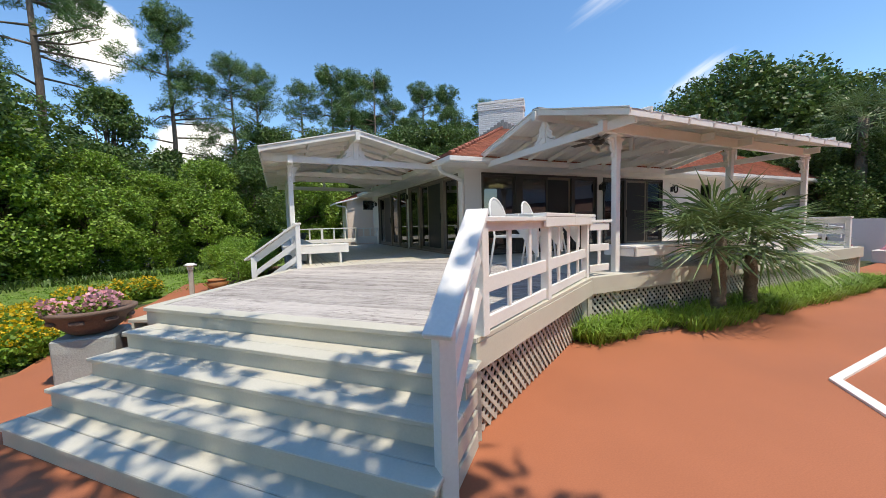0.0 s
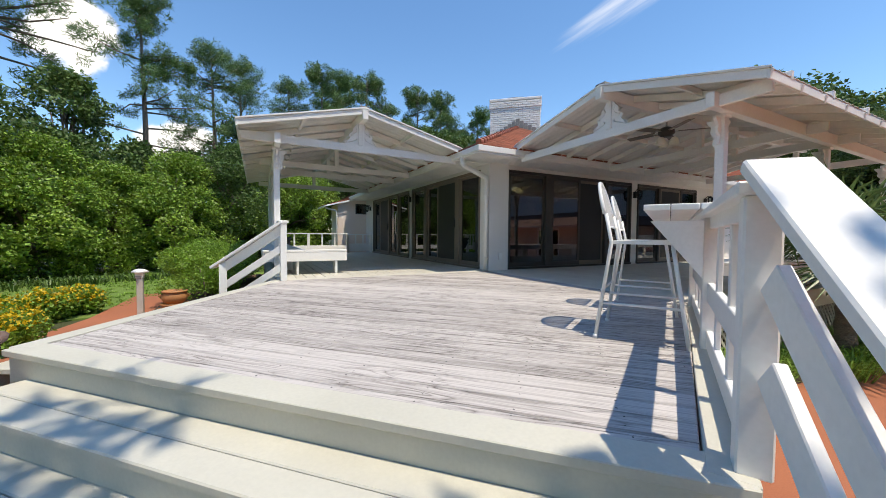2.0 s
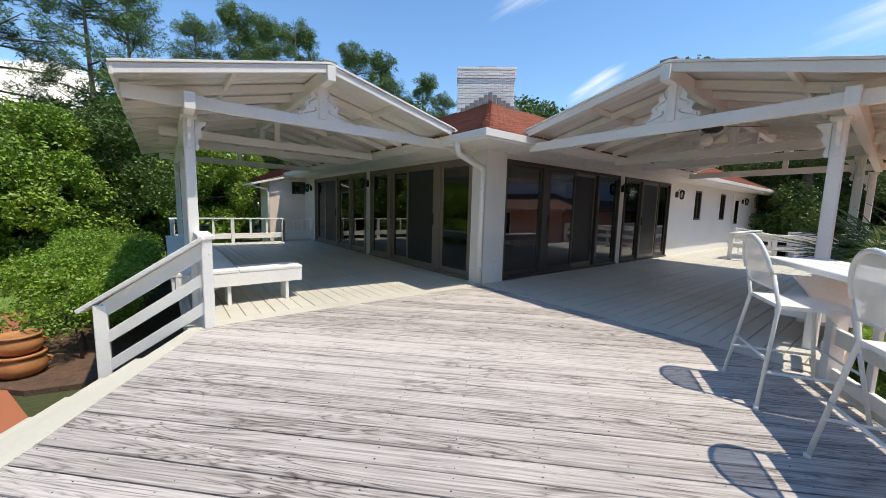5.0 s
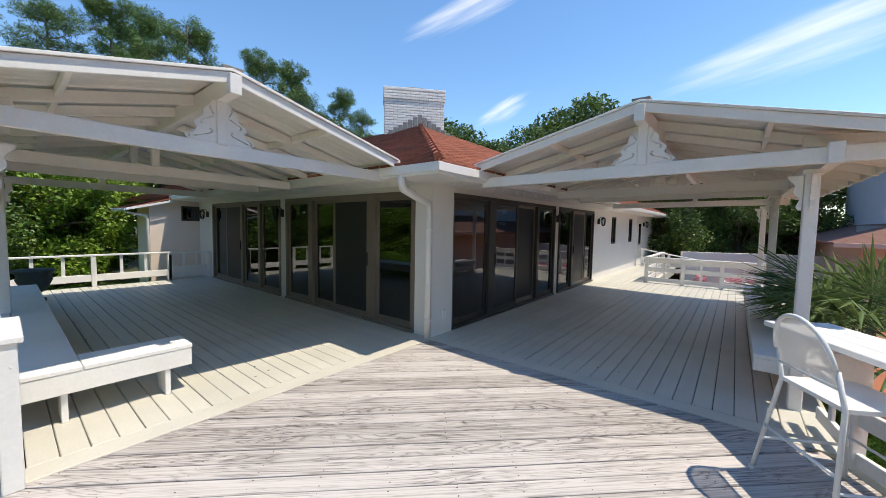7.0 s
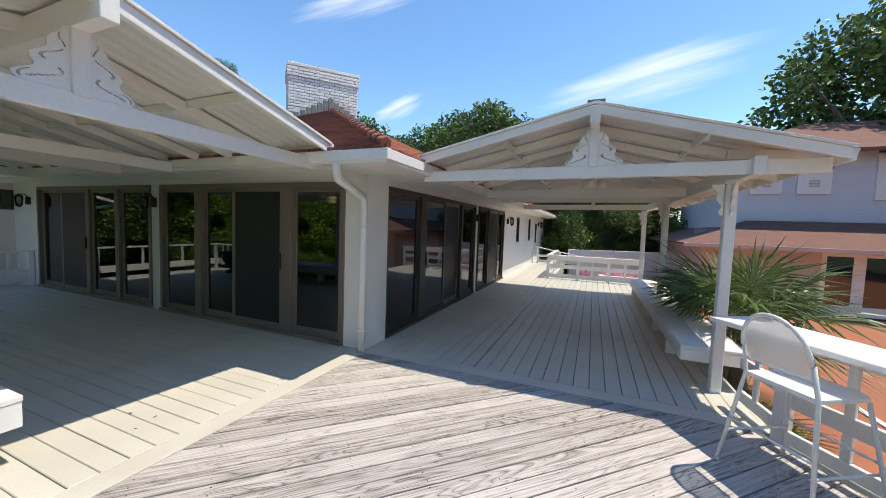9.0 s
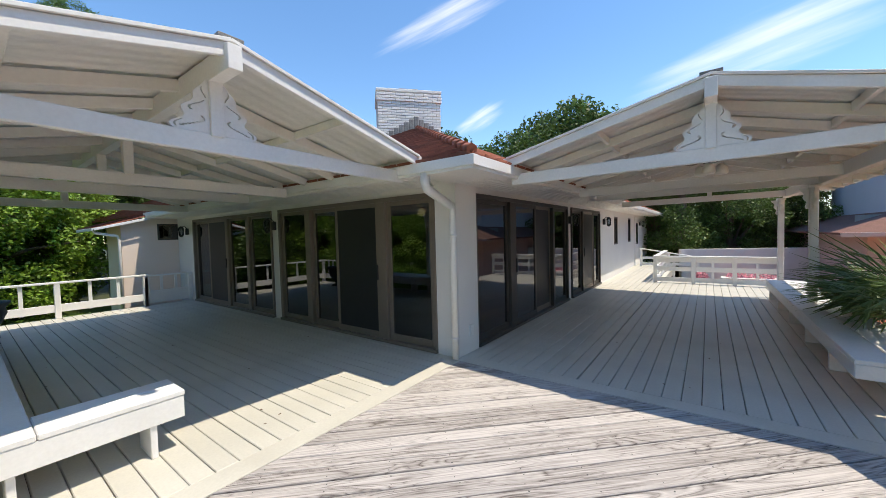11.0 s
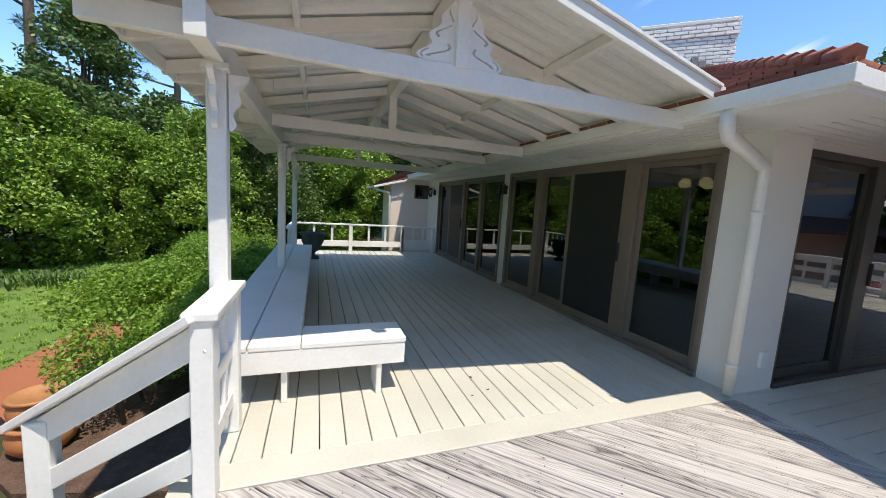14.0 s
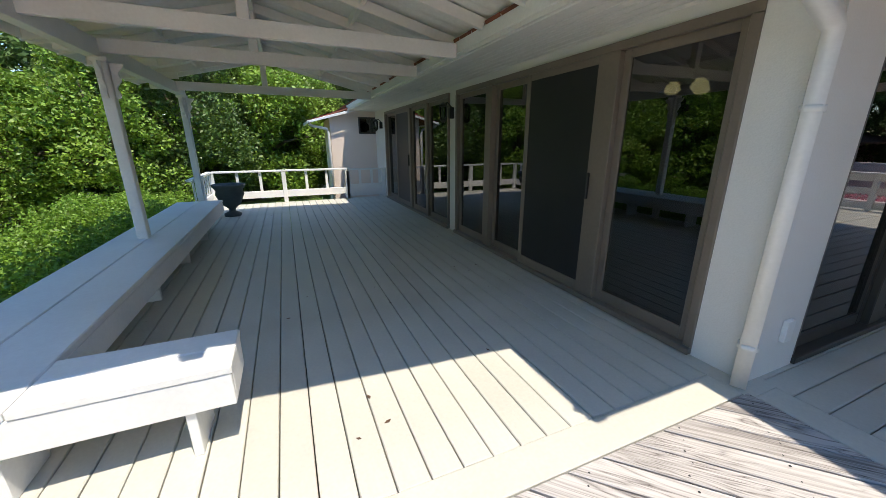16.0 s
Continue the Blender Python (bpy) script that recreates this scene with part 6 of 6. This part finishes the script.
for q in (quad, quad2):
    up_v = [bm.verts.new(p) for p in q]
    lo_v = [bm.verts.new((p[0], p[1], p[2] - 0.12)) for p in q]
    bm.faces.new(up_v), bm.faces.new(lo_v[::-1])
    for i in range(len(q)):
        j = (i + 1) % len(q)
        bm.faces.new((up_v[i], up_v[j], lo_v[j], lo_v[i]))
part("upper_roof", bm, BROWN_ROOF, nb, "brown shingled upper roof")


# ---- clouds, far off ----
def cloud_mat(name, stretch, low, high, glow, peak=1.0):
    m = bpy.data.materials.new(name)
    m.use_nodes = True
    n, l = m.node_tree.nodes, m.node_tree.links
    tc, mp, nz = n.new("ShaderNodeTexCoord"), n.new("ShaderNodeMapping"), n.new("ShaderNodeTexNoise")
    mp.inputs["Scale"].default_value = stretch
    nz.inputs["Scale"].default_value, nz.inputs["Detail"].default_value, nz.inputs["Roughness"].default_value = 1.0, 7, 0.55
    l.new(tc.outputs["Object"], mp.inputs[0]), l.new(mp.outputs[0], nz.inputs[0])
    ln = n.new("ShaderNodeVectorMath")
    ln.operation = "LENGTH"
    l.new(tc.outputs["Object"], ln.inputs[0])
    fall = n.new("ShaderNodeMapRange")
    fall.interpolation_type = "SMOOTHSTEP"
    fall.inputs[1].default_value, fall.inputs[2].default_value, fall.inputs[3].default_value, fall.inputs[4].default_value = 0.15, 1.0, 0.35, -0.45
    l.new(ln.outputs["Value"], fall.inputs[0])
    ad = n.new("ShaderNodeMath")
    ad.operation = "ADD"
    l.new(fall.outputs[0], ad.inputs[0]), l.new(nz.outputs["Fac"], ad.inputs[1])
    rg2 = n.new("ShaderNodeMapRange")
    rg2.interpolation_type = "SMOOTHSTEP"
    rg2.inputs[1].default_value, rg2.inputs[2].default_value, rg2.inputs[4].default_value = low, high, peak
    l.new(ad.outputs[0], rg2.inputs[0])
    em, tr, mx = n.new("ShaderNodeEmission"), n.new("ShaderNodeBsdfTransparent"), n.new("ShaderNodeMixShader")
    em.inputs[0].default_value, em.inputs[1].default_value = (0.95, 0.97, 1.0, 1), glow
    l.new(rg2.outputs[0], mx.inputs[0]), l.new(tr.outputs[0], mx.inputs[1]), l.new(em.outputs[0], mx.inputs[2])
    l.new(mx.outputs[0], n["Material Output"].inputs[0])
    return m


CIRRUS = cloud_mat("cirrus", (1.1, 3.2, 1), 0.50, 1.30, 0.85, 0.66)
CUMULUS = cloud_mat("cumulus", (1.7, 1.7, 1), 0.56, 0.76, 0.85)


def cloud(name, label, d0, d1, width, material):
    """A far cloud between two directions seen from the deck."""
    o = Vector((-3.9, -5, 2))
    a, b = o + Vector(d0).normalized() * 900, o + Vector(d1).normalized() * 900
    c = (a + b) / 2
    xa = (b - a) / 2
    nrm = (c - o).normalized()
    ya = nrm.cross(xa).normalized() * width
    bm = bmesh.new()
    bmesh.ops.create_grid(bm, x_segments=8, y_segments=8, size=1.0)
    for v in bm.verts:
        v.co.z = 0.03 * math.sin(v.co.x * 2)
    ob = tagged(part(name, bm, material), label, "cloud", kind="structure")
    m = Matrix((xa, ya, nrm)).transposed().to_4x4()
    m.translation = c
    ob.matrix_basis = m
    ob.visible_shadow = False


cloud("backdrop_cirrus_1", "thin white cirrus streak high in the sky", (0.53, 0.74, 0.37), (0.82, 0.20, 0.60), 62, CIRRUS)
cloud("backdrop_cirrus_2", "broad thin veil of white cirrus", (0.90, 0.33, 0.26), (0.86, -0.50, 0.40), 95, CIRRUS)
cloud("backdrop_cirrus_3", "small white cirrus wisp", (0.765, 0.60, 0.23), (0.87, 0.36, 0.36), 48, CIRRUS)
cloud("backdrop_cumulus_1", "bright white cumulus behind the trees", (-0.42, 0.84, 0.36), (-0.16, 0.92, 0.34), 130, CUMULUS)
cloud("backdrop_cumulus_2", "bright white cumulus behind the trees", (-0.33, 0.93, 0.15), (0.02, 0.97, 0.21), 105, CUMULUS)

# ---- boards of the decks ----
rngp = random.Random(5)
weathered = tagged(thing("deck_floor", "grey weathered bare wood deck boards laid diagonally", "deck", at=(-3, -3, DECK)), kind="structure")
weathered.matrix_basis = Matrix()
poly = [(-5.36, -3.0), (-2.93, -5.45), (-0.16, -3.90), (-0.10, -3.85), (-0.10, -0.10), (-3.85, -0.10), (-3.92, -0.12)]
lay(weathered, poly, (ALONG.x, ALONG.y), 0.143, 0.010, DECK, WEATHERED, rngp)
left_floor = tagged(thing("porch_floor_left", "pale cream painted porch deck boards", "deck", at=(0, 0, 0)), kind="structure")
lay(left_floor, [(-3.95, 0.10), (0.0, 0.10), (0.0, 8.45), (-3.95, 8.45)], (0, 1), 0.150, 0.006, DECK, CREAM, rngp)
right_floor = tagged(thing("porch_floor_right", "pale cream painted porch deck boards", "deck", at=(0, 0, 0)), kind="structure")
lay(right_floor, [(0.10, -3.97), (9.1, -3.97), (9.1, -1.43), (0.10, -1.43)], (1, 0), 0.150, 0.006, DECK, CREAM, rngp)
lay(right_floor, [(0.10, -1.415), (17, -1.415), (17, 0.0), (0.10, 0.0)], (1, 0), 0.150, 0.006, DECK, CREAM, rngp)

# nail heads, two to a board over each joist
verts, faces = [], []
nrm2 = Vector((-ALONG.y, ALONG.x))
if nrm2.x + nrm2.y < 0:
    nrm2 = -nrm2
rn = random.Random(8)
start = min(nrm2.dot(Vector(p)) for p in poly)


def inside(x, y):
    hit = False
    for i in range(len(poly)):
        (x0, y0), (x1, y1) = poly[i], poly[(i + 1) % len(poly)]
        if (y0 > y) != (y1 > y) and x < (x1 - x0) * (y - y0) / (y1 - y0) + x0:
            hit = not hit
    return hit


for k in range(44):
    for j in range(-6, 7):
        for e in (0.03, 0.105):
            c = nrm2 * (start + 0.143 * k + e + rn.uniform(-0.008, 0.008)) + Vector((ALONG.x, ALONG.y)) * (0.41 * j + rn.uniform(-0.015, 0.015))
            if inside(c.x, c.y):
                o = len(verts)
                r = rn.uniform(0.0035, 0.006)
                verts += [(c.x + r * math.cos(a * math.pi / 3), c.y + r * math.sin(a * math.pi / 3), DECK + 0.0022) for a in range(6)]
                faces.append(tuple(range(o, o + 6)))
nails = part("nail_heads", raw("nail_heads", verts, faces, BLACK), BLACK, weathered)
tagged(nails, kind="stuff")
nails.matrix_parent_inverse = Matrix()
# scattered leaf litter on the decks and steps
rl2 = np.random.default_rng(15)
pts = np.stack([rl2.uniform(-3.6, -0.3, 60), rl2.uniform(0.3, 8.0, 60), np.full(60, DECK + 0.006)], 1)
pts2 = np.stack([rl2.uniform(0.3, 7.0, 30), rl2.uniform(-3.6, -0.3, 30), np.full(30, DECK + 0.006)], 1)
v, f = leaves(np.concatenate([pts, pts2]), 0.035, rl2, 0.0, 0.5)
v[:, 2] = DECK + 0.003 + (v[:, 2] - DECK) * 0.12
litter = tagged(part("leaf_litter", raw("leaf_litter", v, f, MULCH), MULCH), "scattered dry brown leaf litter on the deck", "leaf litter", kind="stuff")
